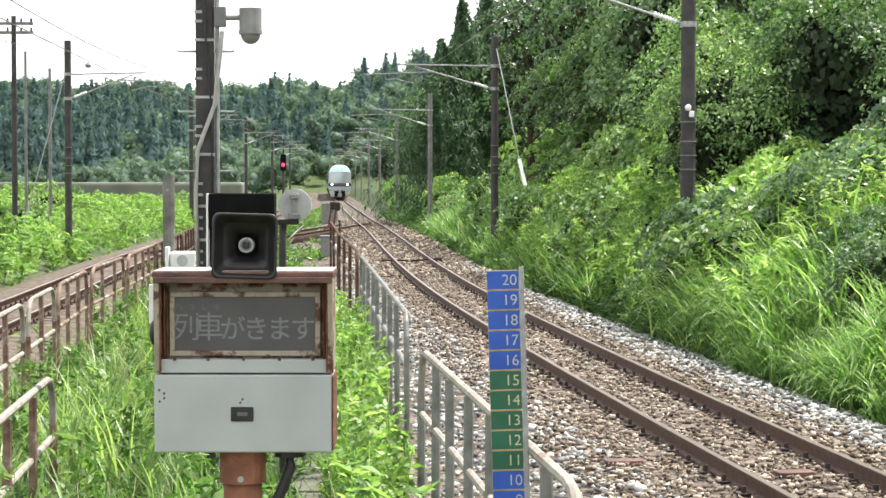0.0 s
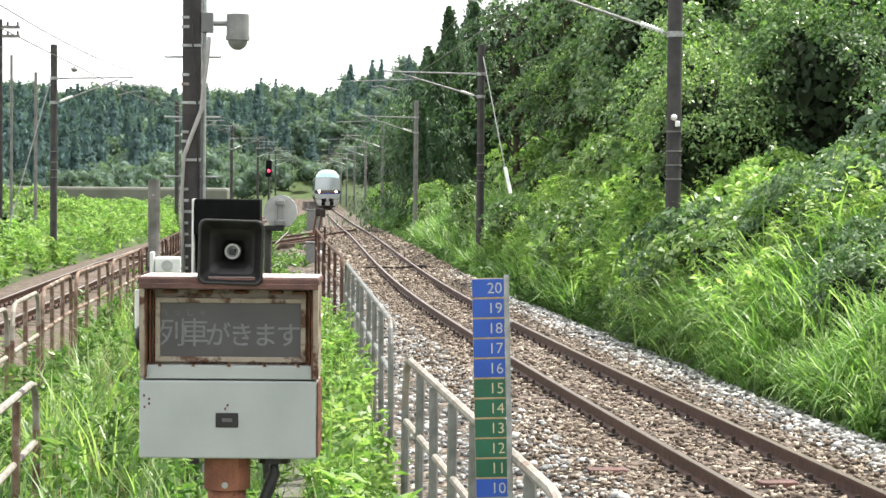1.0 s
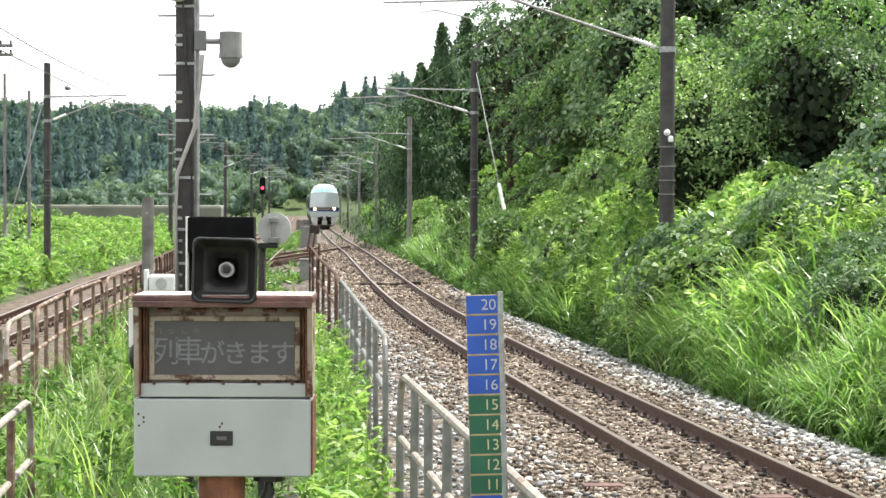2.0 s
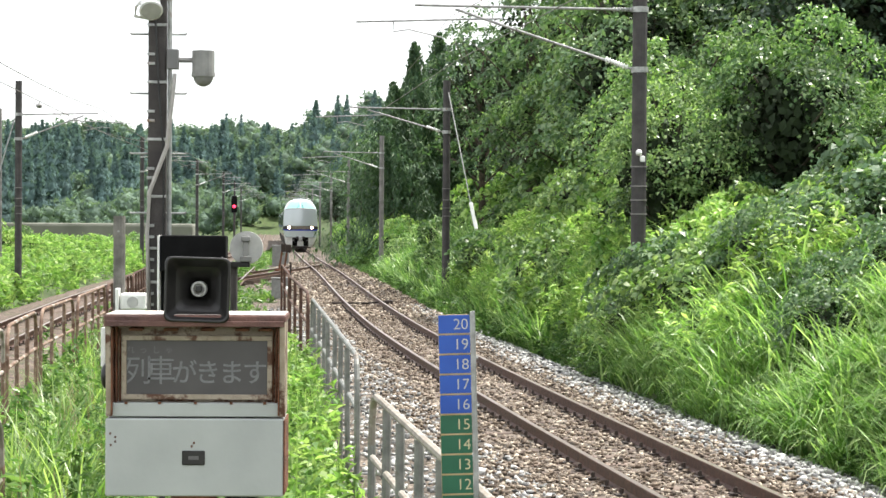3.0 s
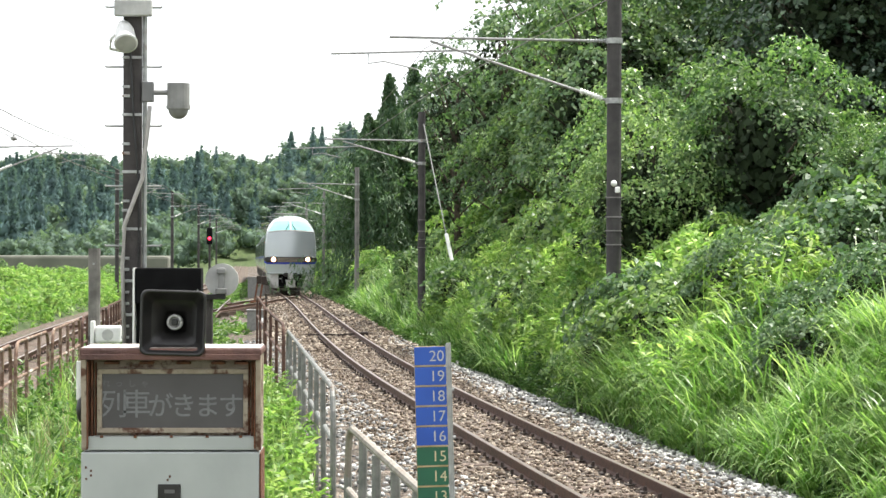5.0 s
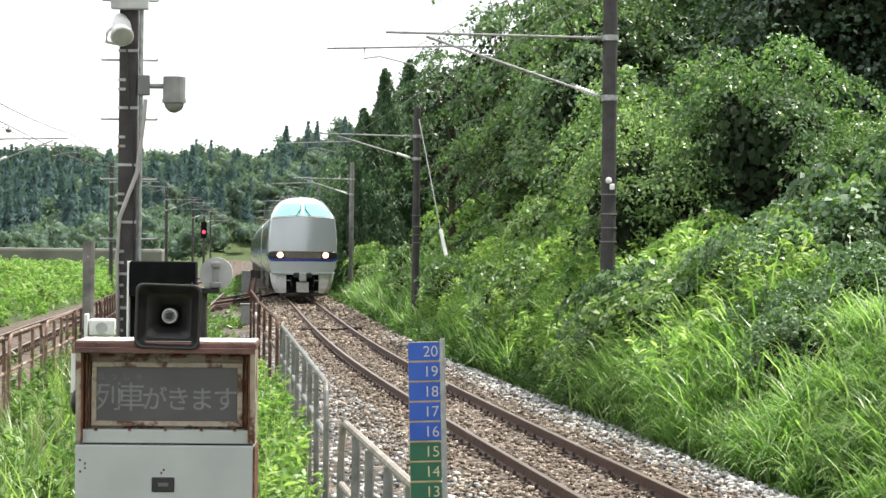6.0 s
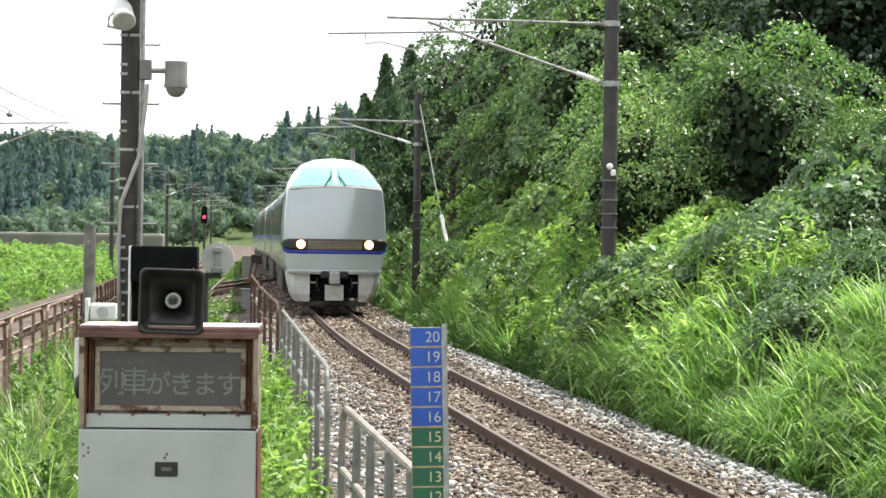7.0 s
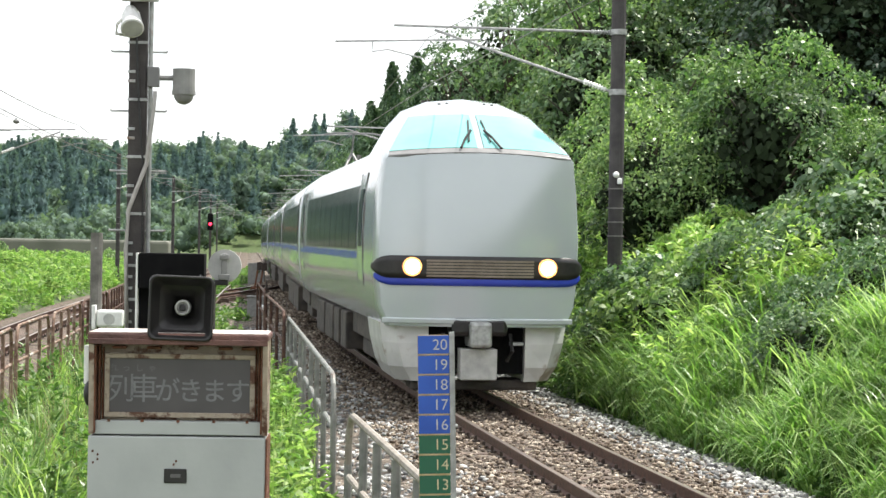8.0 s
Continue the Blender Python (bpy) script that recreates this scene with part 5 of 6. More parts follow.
# ---- plants ----
def leaf_arrays(pos, up, size, rng, fold=0.25, slim=0.55, droop=0.35, three=False):
    """Folded leaves: four points each; pos and up (outward direction) are n x 3."""
    n = len(pos)
    out = up + rng.normal(0, 0.55, (n, 3))
    out /= np.linalg.norm(out, axis=1, keepdims=True) + 1e-9
    along = rng.normal(0, 1, (n, 3))
    along[:, 2] -= droop
    along -= out * np.sum(along * out, axis=1, keepdims=True)
    along /= np.linalg.norm(along, axis=1, keepdims=True) + 1e-9
    side = np.cross(out, along)
    s = (size * rng.uniform(0.6, 1.3, n))[:, None]
    base, tip = pos - along * s * 0.5, pos + along * s * 0.5 - out * s * 0.12
    l, r = pos + side * s * slim * 0.5 + out * s * fold * 0.3, pos - side * s * slim * 0.5 + out * s * fold * 0.3
    if three:
        return np.stack([base + side * s * slim * 0.5, tip, base - side * s * slim * 0.5], 1).reshape(-1, 3), np.arange(3 * n).reshape(-1, 3)
    V = np.stack([base, r, tip, l], 1).reshape(-1, 3)
    F = np.arange(4 * n).reshape(-1, 4)
    return V, F


def lobes_cloud(lobes, count, leaf, rng, lift=0.3, squash=0.85, three=False):
    """Leaves over the outside of overlapping lobes (x, y, z, r)."""
    L = np.array(lobes)
    w = L[:, 3] ** 2
    pick = rng.choice(len(L), count, p=w / w.sum())
    d = rng.normal(0, 1, (count, 3))
    d[:, 2] += lift
    d /= np.linalg.norm(d, axis=1, keepdims=True)
    rad = L[pick, 3] * (0.62 + 0.45 * np.sqrt(rng.random(count)))
    ruff = 1 + 0.22 * np.sin(d[:, 0] * 5 + pick * 1.7) * np.cos(d[:, 1] * 6 + pick) + 0.12 * np.sin(d[:, 2] * 11 + pick * 3)
    p = L[pick, :3] + d * (rad * ruff)[:, None] * np.array([1, 1, squash])
    keep = np.ones(count, bool)
    for i in range(len(L)):
        q = (p - L[i, :3]) / np.array([1, 1, squash])
        keep &= (np.linalg.norm(q, axis=1) > L[i, 3] * 0.6) | (pick == i)
    return leaf_arrays(p[keep], d[keep], leaf, rng, slim=0.7 if three else 0.55, three=three)


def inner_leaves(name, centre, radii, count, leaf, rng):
    """Dense leaves in the heart of a crown, their shade put into a dark colour."""
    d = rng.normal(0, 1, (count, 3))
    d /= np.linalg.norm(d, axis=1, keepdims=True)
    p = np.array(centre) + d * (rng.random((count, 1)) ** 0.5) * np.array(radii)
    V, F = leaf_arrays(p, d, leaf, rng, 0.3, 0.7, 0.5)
    return quad_mesh(name, V, F, M_INNER_SHADE)


def spray_crown(clumps, per, leaf, rng, dome=0.4):
    """Leafy sprays: each clump (x, y, z, r, ox, oy) is a shallow dome of leaves hanging outwards."""
    C = np.array(clumps)
    pick = np.repeat(np.arange(len(C)), per)
    n = len(pick)
    rho, a = np.sqrt(rng.random(n)) * 1.08, rng.uniform(0, 6.283, n)
    rho *= 1 + 0.28 * np.sin(3 * a + pick * 1.9) + 0.16 * np.sin(7 * a + pick)
    r = C[pick, 3]
    dx, dy = rho * np.cos(a), rho * np.sin(a)
    tilt = dx * C[pick, 4] + dy * C[pick, 5]
    dz = dome * (1 - rho ** 2) - 0.55 * tilt + rng.normal(0, 0.13, n)
    p = C[pick, :3] + np.stack([dx, dy, dz], 1) * r[:, None]
    d = np.stack([dx * 0.6 + C[pick, 4] * 0.5, dy * 0.6 + C[pick, 5] * 0.5, 0 * a + 0.9], 1)
    return leaf_arrays(p, d, leaf, rng, 0.3, 0.6, 0.7)


def crown_clumps(rng, n, rx, rz, zc, r0, r1, low=-0.5):
    """Clumps over an uneven crown."""
    out = []
    for i in range(n):
        h = low + (1 - low) * (i + rng.random()) / n
        a = i * 2.4 + rng.uniform(-0.6, 0.6)
        w = math.sqrt(max(0.0, 1 - h * h)) * rng.uniform(0.45, 1.2) * (1 + 0.3 * math.sin(2 * a + h * 4))
        out.append((rx * w * math.cos(a), rx * w * math.sin(a), zc + rz * h * rng.uniform(0.7, 1.2), rng.uniform(r0, r1), math.cos(a) * w, math.sin(a) * w))
    return out


def mesh_of(name, bm, material):
    me = bpy.data.meshes.new(name)
    bm.to_mesh(me)
    bm.free()
    me.materials.append(material)
    return me


def tree_meshes(seed, height, spread, n, per, leaf, mat_leaf, r0=0.55, r1=1.05, low=-0.7, heart=2600):
    """Trunk, crown and inner crown meshes of a broad-leaved tree."""
    rng = np.random.default_rng(seed)
    zc, rz = height * 0.58, height * 0.42
    clumps = crown_clumps(rng, n, spread, rz, zc, r0, r1, low)
    V, F = spray_crown(clumps, per, leaf, rng)
    crown = quad_mesh("crown", V, F, mat_leaf)
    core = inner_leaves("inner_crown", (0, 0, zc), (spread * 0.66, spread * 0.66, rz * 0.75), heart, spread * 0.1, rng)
    bm = bmesh.new()
    tube(bm, [(0, 0, -0.6), (0.05, 0.02, height * 0.3), (0, 0.1, height * 0.6), (0.1, 0, height * 0.85)], 0.02 * height, 8, 0.04)
    for x, y, z, r, ox, oy in clumps[::2]:
        tube(bm, [(0, 0, z * 0.6), (x * 0.5, y * 0.5, z * 0.84), (x, y, z)], 0.055, 5, 0.012)
    return mesh_of("trunk", bm, M_BARK), crown, core


def cedar_arrays(seed, height, count, leaf, wide=0.16):
    rng = np.random.default_rng(seed)
    h = 0.08 + 0.92 * rng.random(count) ** 0.85
    tier = np.sin(h * 31 + rng.uniform(0, 6)) * 0.16 + 1 + 0.25 * np.sin(h * 9 + 1.3)
    r = height * wide * (1.02 - h) ** 0.95 * tier * rng.uniform(0.55, 1.1, count)
    a = rng.uniform(0, 6.283, count)
    limb = np.sin(np.floor(h * 19) * 12.9 + np.floor(a * 1.1) * 4.1)
    r = r * (1 + 0.35 * np.sin(3 * a + 7 * h)) * (1 + 0.5 * limb)
    p = np.stack([r * np.cos(a), r * np.sin(a), h * height - r * 0.35], 1)
    d = np.stack([np.cos(a), np.sin(a), 0.5 + 0 * a], 1)
    return leaf_arrays(p, d, leaf, rng, 0.2, 0.3, 2.2, True)


def place_plant(name, label, category, meshes, x, y, z, scale, group):
    t = thing(name, label, category, x, y, z, group)
    t.matrix_world = pose(x, y, z, 0, 0, random.uniform(0, 360)) @ Matrix.Diagonal((scale, scale, scale * random.uniform(0.9, 1.12), 1))
    for n, me in meshes:
        o = new(n, me)
        o.parent = t
    return t


# bushes of the bank
def bush_meshes(seed, n, per, leaf, mat_leaf, tall=1.0):
    rng = np.random.default_rng(seed)
    clumps = crown_clumps(rng, n, 1.0, 0.62 * tall, 0.55 * tall, 0.2, 0.4, -0.75)
    V, F = spray_crown(clumps, per, leaf, rng, 0.5)
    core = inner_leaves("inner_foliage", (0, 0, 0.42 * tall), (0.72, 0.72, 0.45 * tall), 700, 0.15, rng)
    bm = bmesh.new()
    for x, y, z, r, ox, oy in clumps[::3]:
        tube(bm, [(x * 0.2, y * 0.2, -0.3), (x * 0.7, y * 0.7, z * 0.6), (x, y, z)], 0.025, 5, 0.008)
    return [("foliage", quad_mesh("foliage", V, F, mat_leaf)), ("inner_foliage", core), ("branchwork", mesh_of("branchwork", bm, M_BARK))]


BUSHES = [bush_meshes(20 + i, 20, 60, 0.17, M_SCRUB if i % 2 else M_LEAF_BUSH, 0.9 + 0.15 * i) for i in range(4)]
# Bright and dark leaf copies; the dark ones carry painted shade.
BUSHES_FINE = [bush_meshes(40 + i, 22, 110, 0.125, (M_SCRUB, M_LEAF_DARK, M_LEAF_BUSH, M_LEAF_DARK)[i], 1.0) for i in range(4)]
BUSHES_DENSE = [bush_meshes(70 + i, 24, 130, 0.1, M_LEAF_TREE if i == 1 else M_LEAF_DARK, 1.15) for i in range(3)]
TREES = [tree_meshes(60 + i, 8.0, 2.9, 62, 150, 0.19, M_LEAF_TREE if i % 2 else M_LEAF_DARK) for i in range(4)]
CANOPIES = [tree_meshes(66 + i, 5.2, 2.7, 46, 260, 0.135, M_LEAF_TREE, 0.4, 0.95, -0.35) for i in range(2)]
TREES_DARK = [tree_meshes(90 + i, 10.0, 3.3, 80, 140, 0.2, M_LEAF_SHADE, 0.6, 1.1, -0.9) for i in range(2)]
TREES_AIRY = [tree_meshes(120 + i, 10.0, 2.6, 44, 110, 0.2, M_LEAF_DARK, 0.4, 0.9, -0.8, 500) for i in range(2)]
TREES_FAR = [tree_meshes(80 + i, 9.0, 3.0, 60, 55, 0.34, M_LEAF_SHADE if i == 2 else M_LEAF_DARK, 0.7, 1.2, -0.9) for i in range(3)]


def place_tree(meshes, x, y, s, label, group="hillside trees", sink=0.2):
    trunk, crown, core = meshes
    place_plant("tree", label, "tree", (("trunk", trunk), ("crown", crown), ("inner_crown", core)), x, y, ground_z(x, y) - sink, s, group)


def plant_bank():
    rng = random.Random(11)
    # low bushes close to the line, thinning into taller shrubs upslope
    y = 22.0
    while y < 190:
        gap = 1.3 + (y - 27) * 0.02
        u = 3.75 + rng.uniform(-0.2, 0.5)
        while u < (9.5 if y < 50 else 8.0):
            yy = y + rng.uniform(-0.5, 0.5) * gap
            x = track_x(yy) + u
            s = rng.uniform(0.7, 1.15) * (1.1 if u < 4.5 else rng.uniform(1.0, 1.6))
            if u > 7.4 or yy > 30.5 and (u > 5.2 or yy > 95 or rng.random() < 0.45):
                # Only bright copies at the lit foot; elsewhere dark ones bring painted shade.
                meshes = rng.choice(BUSHES if yy > 50 else BUSHES_FINE[::2] if yy > 37 and u < 6 else BUSHES_FINE)
                place_plant("bush", "leafy green bush on the sunny bank", "bush", meshes, x, yy, ground_z(x, yy) - 0.05, s, "bank bushes")
            u += gap * rng.uniform(1.1, 1.7)
        y += gap * 1.4
    for x, yy, s in ((4.1, 34.9, 0.75), (4.9, 34.6, 0.8), (5.7, 31.6, 0.95), (6.6, 30.6, 0.95)):
        place_plant("bush", "leafy green bush on the sunny bank", "bush", rng.choice(BUSHES_DENSE), x, yy, ground_z(x, yy) + 0.1, s, "bank bushes")
    # wide sunlit canopies overgrown with creeper, and the dark wood above them
    for i, (x, yy, s) in enumerate(((5.6, 40.5, 0.66), (7.6, 38.8, 0.78), (6.4, 45.0, 0.85), (9.3, 36.0, 0.5), (9.0, 44.0, 0.7))):
        place_tree(CANOPIES[i % 2], x, yy, s, "spreading sunlit tree overgrown with creeper", sink=0.4)
    for i, (x, yy, s) in enumerate(((10.9, 46.5, 0.85), (12.8, 46.0, 0.95), (12.4, 51.0, 1.05), (15.0, 53.0, 1.15), (17.0, 47.0, 1.1), (17.5, 60.0, 1.2))):
        place_tree(TREES_DARK[i % 2], x, yy, s, "tall tree of the hillside wood, backlit shade put into its leaf colour", sink=0.6)
    for i, (x, yy, s) in enumerate(((5.0, 75.0, 0.98), (6.4, 71.0, 1.0), (7.6, 65.0, 1.02), (3.6, 84.0, 0.9))):
        place_tree(TREES_AIRY[i % 2], x, yy, s, "tall open-crowned tree with bare twigs against the sky")
    spots = []
    for y0, y1, u0, u1, n, kind in ((56, 92, 8.5, 13, 17, 0), (92, 150, 6.5, 12, 12, 1), (60, 100, 12, 20, 12, 1), (100, 190, 12, 24, 12, 1), (150, 300, 6, 12, 14, 1)):
        for _ in range(n):
            spots.append((rng.uniform(y0, y1), rng.uniform(u0, u1), kind))
    spots += [(54.0, 6.8, 0), (57.0, 8.2, 0), (56.0, 10.6, 0), (60.0, 13.5, 0), (68.0, 12.0, 0), (72.0, 15.5, 0)]
    for yy, u, kind in spots:
        place_tree(rng.choice(TREES if kind == 0 else TREES_FAR), track_x(yy) + u, yy, rng.uniform(0.75, 1.12) * (0.85 if u < 9 else 1.0), "broad-leaved green tree of the hillside wood")


plant_bank()


def plant_cedars():
    bm = tube(bmesh.new(), [(0, 0, -0.5), (0, 0, 10.5)], 0.18, 8, 0.03)
    trunk = bpy.data.meshes.new("trunk")
    bm.to_mesh(trunk)
    bm.free()
    trunk.materials.append(M_BARK)
    V, F = cedar_arrays(3, 11.0, 9000, 0.38, 0.35)
    crown = quad_mesh("crown", V, F, M_LEAF_CEDAR)
    for x, y, s in ((-0.1, 112, 0.88), (1.05, 114, 0.9), (2.5, 117, 0.75), (0.6, 150, 0.8), (-0.4, 165, 0.72), (1.9, 130, 0.66), (2.6, 122, 0.95)):
        place_plant("cedar_tree", "tall dark pointed cedar beside the line", "tree", (("trunk", trunk), ("crown", crown)), x, y, ground_z(x, y) - 0.2, s, "cedars")


plant_cedars()


# grass and weeds
def blades(roots, height, width, lean, rng, segs=3, centre=None):
    """Arching blades: a strip of quads from each root."""
    n = len(roots)
    a = rng.uniform(0, 6.283, n)
    if centre is not None:
        a = np.arctan2(roots[:, 1] - centre[1], roots[:, 0] - centre[0]) + rng.normal(0, 0.5, n)
    dirs = np.stack([np.cos(a), np.sin(a), 0 * a], 1)
    side = np.stack([-np.sin(a), np.cos(a), 0 * a], 1)
    h = height * rng.uniform(0.55, 1.2, n)
    ln = lean * rng.uniform(0.3, 1.3, n) * h
    V = np.zeros((n, segs + 1, 2, 3))
    for k in range(segs + 1):
        t = k / segs
        mid = roots + dirs * (ln * t ** 2.2)[:, None] + np.array([0, 0, 1]) * (h * (t - 0.5 * t ** 3.5 * np.minimum(1.4, ln / h)))[:, None]
        w = width * (1 - t) ** 0.7 * 0.5 + 0.0015
        V[:, k, 0], V[:, k, 1] = mid - side * w, mid + side * w
    base = (np.arange(n) * (segs + 1) * 2)[:, None]
    F = np.concatenate([base + np.array([2 * k, 2 * k + 1, 2 * k + 3, 2 * k + 2]) for k in range(segs)], 1).reshape(-1, 4)
    return V.reshape(-1, 3), F


def fountain(roots, length, width, rng, segs=4, centre=(0.0, 0.0), bend=(0.9, 2.2)):
    """Long blades that rise from a tuft and arch over."""
    n = len(roots)
    a = np.arctan2(roots[:, 1] - centre[1], roots[:, 0] - centre[0]) + rng.normal(0, 0.6, n)
    dirs = np.stack([np.cos(a), np.sin(a), 0 * a], 1)
    side = np.stack([-np.sin(a), np.cos(a), 0 * a], 1) + dirs * rng.normal(0, 0.3, n)[:, None]
    ln = length * rng.uniform(0.5, 1.15, n)
    start, turn = rng.uniform(0.02, 0.5, n), rng.uniform(bend[0], bend[1], n)
    mid = roots.copy()
    V = np.zeros((n, segs + 1, 2, 3))
    for k in range(segs + 1):
        w = width * min(1.0, (1.02 - k / segs) * 1.7) * 0.5 + 0.001
        V[:, k, 0], V[:, k, 1] = mid - side * w, mid + side * w
        ang = start + turn * ((k + 0.5) / segs) ** 1.5
        mid = mid + (dirs * np.sin(ang)[:, None] + np.array([0, 0, 1.0]) * np.cos(ang)[:, None]) * (ln / segs)[:, None]
    base = (np.arange(n) * (segs + 1) * 2)[:, None]
    F = np.concatenate([base + np.array([2 * k, 2 * k + 1, 2 * k + 3, 2 * k + 2]) for k in range(segs)], 1).reshape(-1, 4)
    return V.reshape(-1, 3), F


def tuft_field(name, label, tufts, per, length, width, material, seed, segs=4, spread=0.1, bend=(0.9, 2.2)):
    rng = np.random.default_rng(seed)
    pieces = []
    for x, y, s in tufts:
        r = np.stack([x + rng.normal(0, spread * s, per), y + rng.normal(0, spread * s, per), np.full(per, ground_z(x, y) - 0.05)], 1)
        pieces.append(fountain(r, length * s, width, rng, segs, (x, y), bend))
    V, F = join(pieces)
    return tagged(quads(name, V, F, material), label, "grass", kind="stuff")


def join(parts):
    V, F, o = [], [], 0
    for v, f in parts:
        V.append(v)
        F.append(f + o)
        o += len(v)
    return np.concatenate(V), np.concatenate(F)


def grass_field(name, label, clumps, per, height, width, lean, material, seed, segs=3, spread=0.22):
    rng = np.random.default_rng(seed)
    pieces = []
    for x, y, s in clumps:
        z = ground_z(x, y) - 0.05
        r = np.zeros((per, 3))
        r[:, 0] = x + rng.normal(0, spread * s, per)
        r[:, 1] = y + rng.normal(0, spread * s, per)
        r[:, 2] = z
        pieces.append(blades(r, height * s, width, lean, rng, segs, (x, y) if lean > 0.6 else None))
    V, F = join(pieces)
    return tagged(quads(name, V, F, material), label, "grass", kind="stuff")


def weed_field(name, label, spots, material, seed, height, leaf, per=26):
    """Upright herbs: a stalk with narrow leaves all round."""
    rng = np.random.default_rng(seed)
    pieces = []
    for x, y, s in spots:
        z = ground_z(x, y) - 0.05
        h = height * s
        t = 0.15 + 0.85 * rng.random(per)
        a = rng.uniform(0, 6.283, per)
        bend = rng.normal(0, 0.12, 2) * h
        reach = leaf * 0.5 * (1.15 - 0.6 * t)
        p = np.stack([x + bend[0] * t * t + reach * np.cos(a), y + bend[1] * t * t + reach * np.sin(a), z + h * t], 1)
        d = np.stack([-np.cos(a) * 0.3, -np.sin(a) * 0.3, 1 + 0 * a], 1)
        V, F = leaf_arrays(p, d, leaf, rng, 0.2, 0.26, 0.2)
        pieces.append((V, F))
        pieces.append(blades(np.array([[x, y, z]]), h * 1.1, 0.02, 0.1, rng, 3))
    V, F = join(pieces)
    return tagged(quads(name, V, F, material), label, "weeds", kind="stuff")


def plant_grass():
    rng = random.Random(4)
    under, tufts = [], []
    for _ in range(1500):
        y = 15 + 17 * rng.random() ** 1.15
        u = 2.6 + (4.4 if y < 27 else 2.4) * rng.random() ** 1.1
        under.append((track_x(y) + u, y, rng.uniform(0.5, 1.1)))
    grass_field("low_grass", "low green grass under the tufts of the bank", under, 14, 0.42, 0.03, 0.78, M_WEED, 1, 2, 0.1)
    for _ in range(1500):
        y = 14.5 + 18.5 * rng.random() ** 1.1
        u = 2.5 + (4.9 if y < 28 else 3.4) * rng.random()
        if noise.noise((y * 0.9, u * 1.2, 3.0)) < (0.03 if y > 24 else -0.12):
            continue
        tufts.append((track_x(y) + u, y, rng.uniform(0.6, 1.1) * (1 + 0.45 * noise.noise((y * 0.6, u * 0.8, 8.0)))))
    for _ in range(330):
        y = 15 + 10 * rng.random()
        tufts.append((track_x(y) + 2.6 + 3.6 * rng.random(), y, rng.uniform(0.75, 1.2)))
    for i in range(60):
        y = 26.0 + 0.17 * i + rng.uniform(-0.2, 0.2)
        tufts.append((track_x(y) + rng.uniform(2.6, 3.8), y, rng.uniform(1.2, 1.65)))
    tuft_field("tall_grass", "fountains of arching bright green grass on the bank", tufts, 60, 0.95, 0.025, M_GRASS, 1, 4, 0.1, (1.2, 2.8))
    herbs = []
    for _ in range(620):
        y = 28.5 + 34 * rng.random() ** 1.4
        herbs.append((track_x(y) + 2.6 + 2.3 * rng.random(), y, rng.uniform(0.7, 1.3)))
    weed_field("slope_weeds", "tall pale green leafy weeds on the bank", herbs, M_SCRUB, 15, 1.15, 0.2, 44)
    slope = []
    for _ in range(1100):
        y = 28 + 70 * rng.random() ** 1.3
        u = 2.55 + 2.7 * rng.random() ** 1.1
        if noise.noise((y * 0.35, u * 0.9, 5.0)) > -0.15:
            slope.append((track_x(y) + u, y, rng.uniform(0.6, 1.35)))
    tuft_field("slope_grass", "pale green grass tufts along the foot of the bank", slope, 24, 1.15, 0.036, M_GRASS, 12, 3)
    for _ in range(8):
        y = 25 + 7 * rng.random()
        u = 3.1 + 3.0 * rng.random()
        x = track_x(y) + u
        place_plant("bush", "small leafy bush among the bank's grass", "bush", rng.choice(BUSHES_DENSE), x, y, ground_z(x, y) - 0.1, rng.uniform(0.45, 0.8), "bank bushes")
    edge = []
    for _ in range(2100):
        y = 15 + 140 * rng.random() ** 1.8
        u = (2.35 if y < 45 else 2.0) + 1.8 * rng.random() ** 1.6
        if y < 32 and rng.random() < 0.6:
            continue
        edge.append((track_x(y) + u, y, rng.uniform(0.6, 1.1) * (1.0 if y > 34 else 0.5)))
    weed_field("bank_weeds", "leafy green weeds along the ballast edge", edge, M_WEED, 2, 0.7, 0.18, 26)
    # strip between the fences
    strip, herbs, low = [], [], []
    for _ in range(1250):
        y = 7.5 + 44 * rng.random() ** 1.25
        lo, hi = float(np.interp(y, [7, 18, 34, 56], [-3.4, -4.6, -5.6, -7.0])), track_x(y) - 3.0
        hi = min(hi, float(np.interp(y, [7, 15, 19, 33, 56], [0.3, -0.35, -0.5, -1.5, -3.2])))
        x = rng.uniform(lo, hi)
        if abs(x - (-0.95 - 0.035 * (y - 12))) < 0.25 and rng.random() < 0.4:
            continue
        k = rng.random()
        s = rng.uniform(0.6, 1.15)
        if k < 0.5:
            strip.append((x, y, s))
        elif k < 0.82:
            herbs.append((x, y, s))
        else:
            low.append((x, y, s))
    grass_field("strip_grass", "fresh green grass between the fences", strip, 30, 0.7, 0.018, 0.55, M_WEED, 3, 3, 0.16)
    weed_field("strip_weeds", "upright bright green weeds between the fences", herbs, M_WEED, 4, 0.95, 0.15, 50)
    tall = []
    for _ in range(120):
        y = 9.5 + 30 * rng.random() ** 1.2
        lo, hi = float(np.interp(y, [7, 18, 34, 56], [-3.2, -4.3, -5.2, -6.6])), float(np.interp(y, [9, 16, 34], [-1.3, -1.6, -3.0]))
        tall.append((rng.uniform(lo, hi), y, rng.uniform(0.6, 1.15)))
    tuft_field("strip_tall_grass", "tall bright arching grass beside the rusty fence", tall, 36, 1.1, 0.02, M_WEED, 21, 4, 0.1, (0.5, 1.9))
    side = []
    for _ in range(230):
        y = 10 + 24 * rng.random()
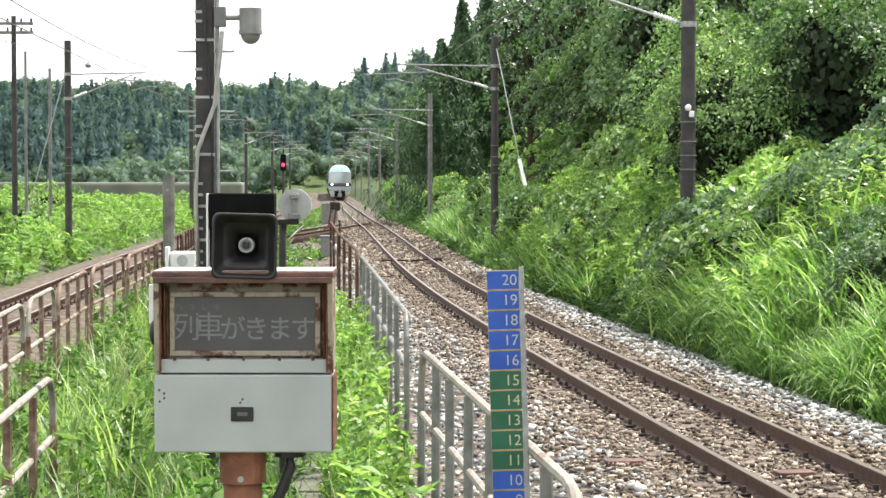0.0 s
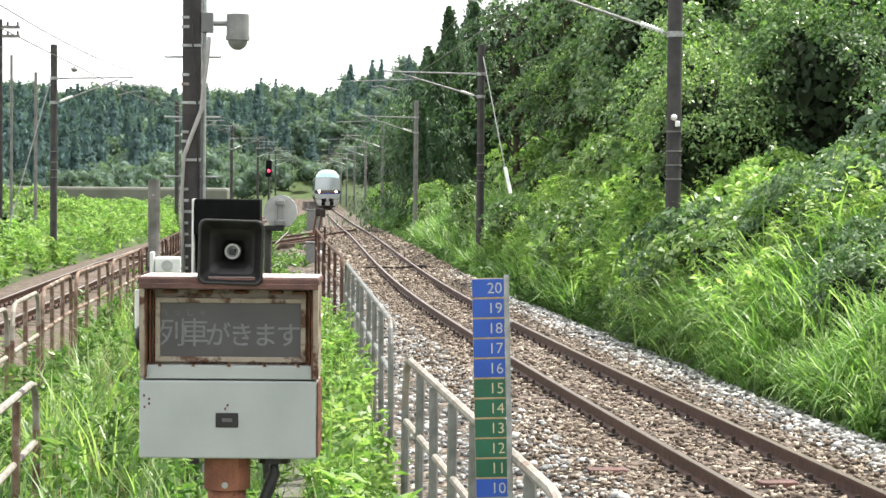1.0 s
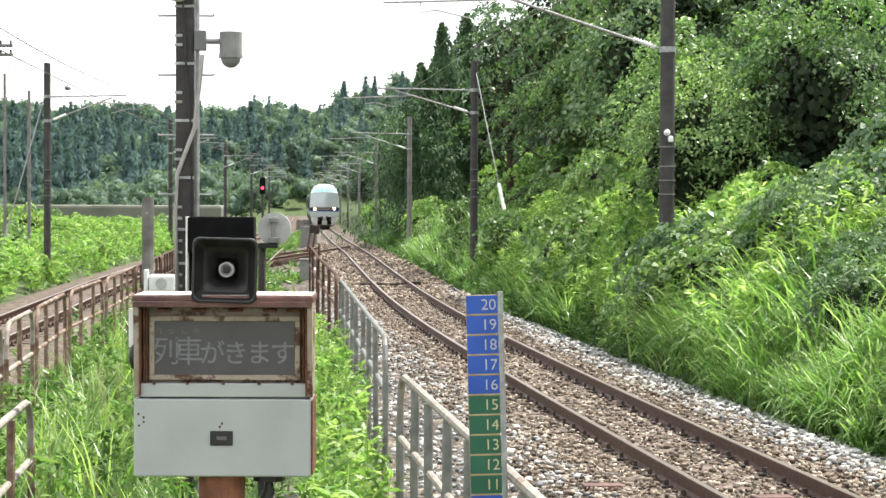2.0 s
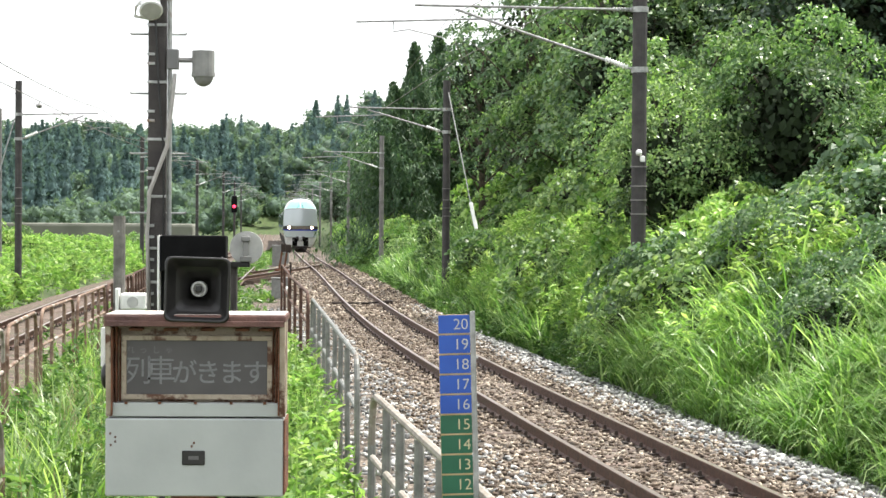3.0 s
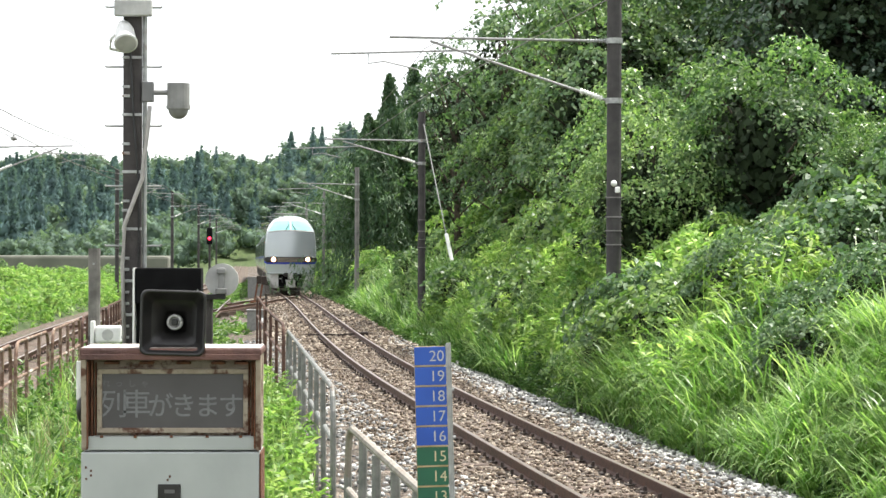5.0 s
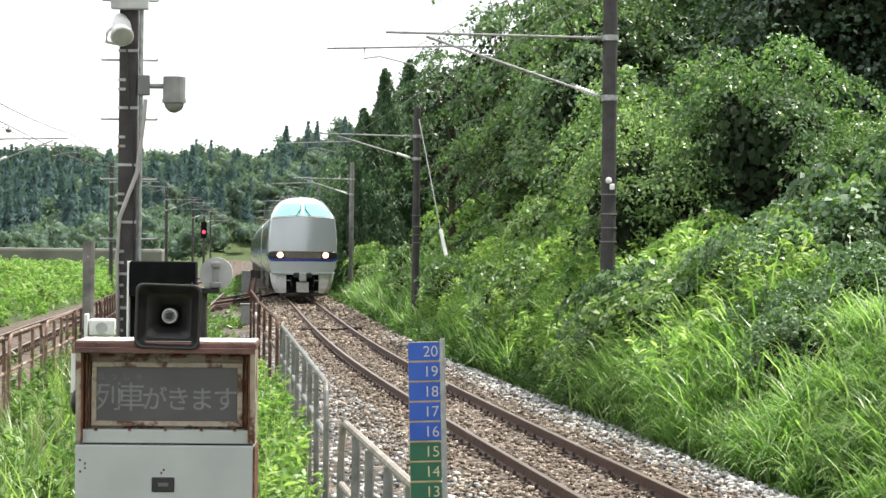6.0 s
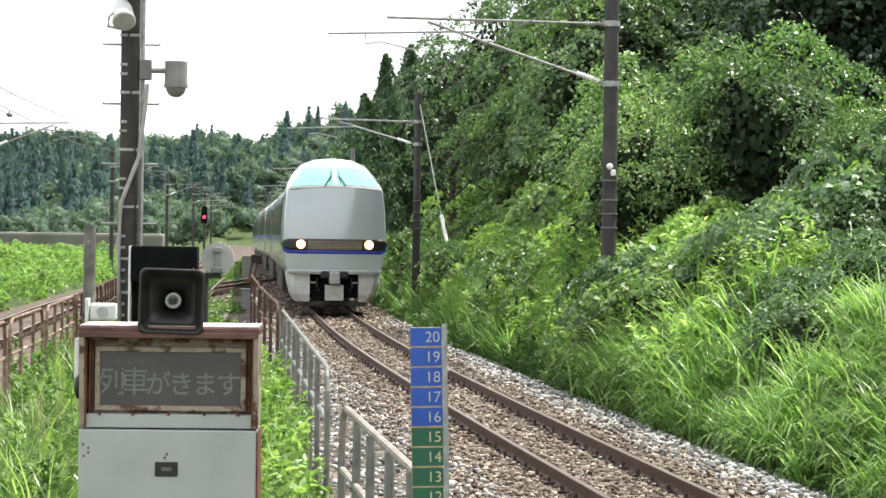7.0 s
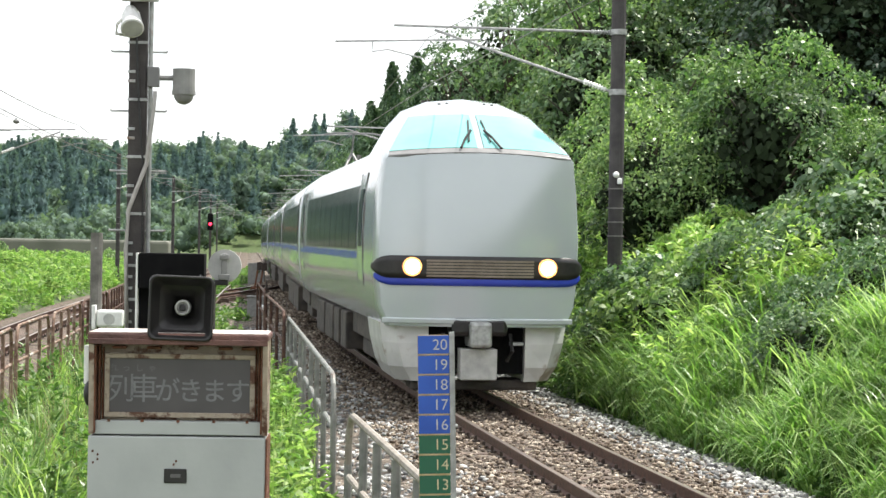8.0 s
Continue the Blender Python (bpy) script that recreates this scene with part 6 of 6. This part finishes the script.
        side.append((float(np.interp(y, [10, 15, 19, 33], [0.25, -0.28, -0.42, -1.4])) - 0.12 - 0.45 * rng.random() ** 1.4, y, rng.uniform(0.6, 1.2)))
    weed_field("fence_weeds", "tall bright weeds crowding along the grey fence", side, M_SCRUB, 22, 1.05, 0.15, 56)
    grass_field("dry_grass", "dry straw stalks among the weeds", low, 11, 0.85, 0.009, 0.3, M_DRY, 5, 3, 0.15)
    # scrub beyond the far-side track
    scrub, shrubs = [], []
    for _ in range(2300):
        y = 42 + 120 * rng.random() ** 1.3
        x = left_x(y) - 2.3 - 22 * rng.random() ** 1.4
        scrub.append((x, y, rng.uniform(0.7, 1.3)))
    weed_field("meadow_scrub", "dense green scrub beyond the far-side track", scrub, M_SCRUB, 6, 0.9, 0.32, 30)
    for _ in range(60):
        y = rng.uniform(48, 150)
        x = left_x(y) - rng.uniform(3.5, 24)
        place_plant("bush", "rounded green bush in the meadow scrub", "bush", rng.choice(BUSHES), x, y, ground_z(x, y) - 0.1, rng.uniform(0.6, 1.1), "meadow bushes")
    far = []
    for _ in range(1500):
        y = 46 + 170 * rng.random() ** 1.4
        x = rng.uniform(left_x(y) + 2.0, track_x(y) - 2.4)
        far.append((x, y, rng.uniform(0.3, 0.8)))
    weed_field("middle_weeds", "low weeds between the two tracks", [p for p in far if p[1] > 150 or noise.noise((p[0] * 0.5, p[1] * 0.12, 1.0)) > -0.05], M_WEED, 7, 0.7, 0.3, 16)


plant_grass()


def facing(VF, k, limit=0.2):
    """Keep the leaves of the sunny outer side of a far tree."""
    V, F = VF
    c = V.reshape(-1, k, 3).mean(1)
    keep = c[:, 1] < limit * np.abs(c[:, 1]).max()
    V = V.reshape(-1, k, 3)[keep].reshape(-1, 3)
    return V, np.arange(len(V)).reshape(-1, k)


def lump_triangles(lobes, scale):
    bm = bmesh.new()
    for x, y, z, r in lobes:
        bmesh.ops.create_icosphere(bm, subdivisions=1, radius=r * scale, matrix=Matrix.Translation((x, y, z)))
    bm.verts.index_update()
    V = np.array([v.co[:] for v in bm.verts])
    F = np.array([[v.index for v in f.verts] for f in bm.faces])
    bm.free()
    return V, F


def plant_far_woods():
    rng = np.random.default_rng(9)
    cedar = []
    for i in range(5):
        r2 = np.random.default_rng(100 + i)
        n, H = 620, 13.0
        h = 0.05 + 0.95 * r2.random(n) ** 0.9
        a = r2.uniform(0, 6.283, n)
        r = H * 0.24 * (1.03 - h) ** 0.92 * (1 + 0.22 * np.sin(h * 37 + i) + 0.25 * np.sin(3 * a + 6 * h + i)) * r2.uniform(0.6, 1.1, n)
        p = np.stack([r * np.cos(a), r * np.sin(a), h * H - r * 0.35], 1)
        d = np.stack([np.cos(a), np.sin(a), 0.7 + 0 * a], 1)
        leaves = facing(leaf_arrays(p, d, 0.95, r2, 0.2, 0.36, 2.4, True), 3)
        core = lump_triangles([(0, 0, H * k, H * 0.15 * (1.0 - k) + 0.3) for k in (0.15, 0.32, 0.5, 0.66, 0.8)], 1.0)
        cedar.append(join([leaves, core]))
    pieces = []
    for i in range(620):
        y = 320 + 170 * rng.random() ** 1.1
        x = left_x(y) - 14 - 95 * rng.random() if i % 8 else rng.uniform(-70, 20)
        if x > -45 and y < 440:
            y += 120
        V, F = cedar[i % 5]
        s, wide = rng.uniform(0.7, 1.15), rng.uniform(0.85, 1.25)
        pieces.append((V * (s * wide, s * wide, s) + (x, y, ground_z(x, y) - 1.0), F))
    V, F = join(pieces)
    tagged(quads("cedar_wood", V, F, M_FAR_CEDAR_HAZED), "dark plantation of tall cedars across the meadow, haze put into its colour", "forest", kind="stuff")
    blobs = []
    for i in range(5):
        r2 = np.random.default_rng(200 + i)
        lobes = [(r2.normal(0, 1.9), r2.normal(0, 1.9), 4 + r2.uniform(-1.5, 2.5), r2.uniform(1.2, 2.1)) for _ in range(7)]
        leaves = facing(lobes_cloud(lobes, 620, 0.75, r2, three=True), 3, 0.3)
        blobs.append(join([leaves, lump_triangles(lobes, 0.8)]))
    pieces = []
    for i in range(620):
        y = 330 + 420 * rng.random() ** 0.85
        x = rng.uniform(-0.25 * y, 0.14 * y)
        if y < 460 and left_x(y) - 12 < x < track_x(y) + 9:
            continue
        V, F = blobs[i % 5]
        s = rng.uniform(0.75, 1.5)
        pieces.append((V * s + (x, y, ground_z(x, y) - 1.0), F))
    for i in range(240):
        y = 426 + 110 * rng.random() if i < 160 else 300 + 130 * rng.random()
        x = rng.uniform(-75, 25) if i < 160 else left_x(y) - 7 - 26 * rng.random() if i < 215 else track_x(y) + 8 + 16 * rng.random()
        V, F = blobs[i % 5]
        pieces.append((V * rng.uniform(0.7, 1.2) + (x, y, ground_z(x, y) - 1.5), F))
    for i in range(26):
        y = 228 + 20 * rng.random()
        x = left_x(y) - 12 - 60 * rng.random()
        V, F = blobs[i % 5]
        s = rng.uniform(0.25, 0.5)
        pieces.append((V * s + (x, y, ground_z(x, y) + 0.4), F))
    V, F = join(pieces)
    tagged(quads("hill_wood", V, F, M_LEAF_FAR_HAZED), "mixed wood covering the far hills, haze put into its colour", "forest", kind="stuff")


plant_far_woods()

motions()
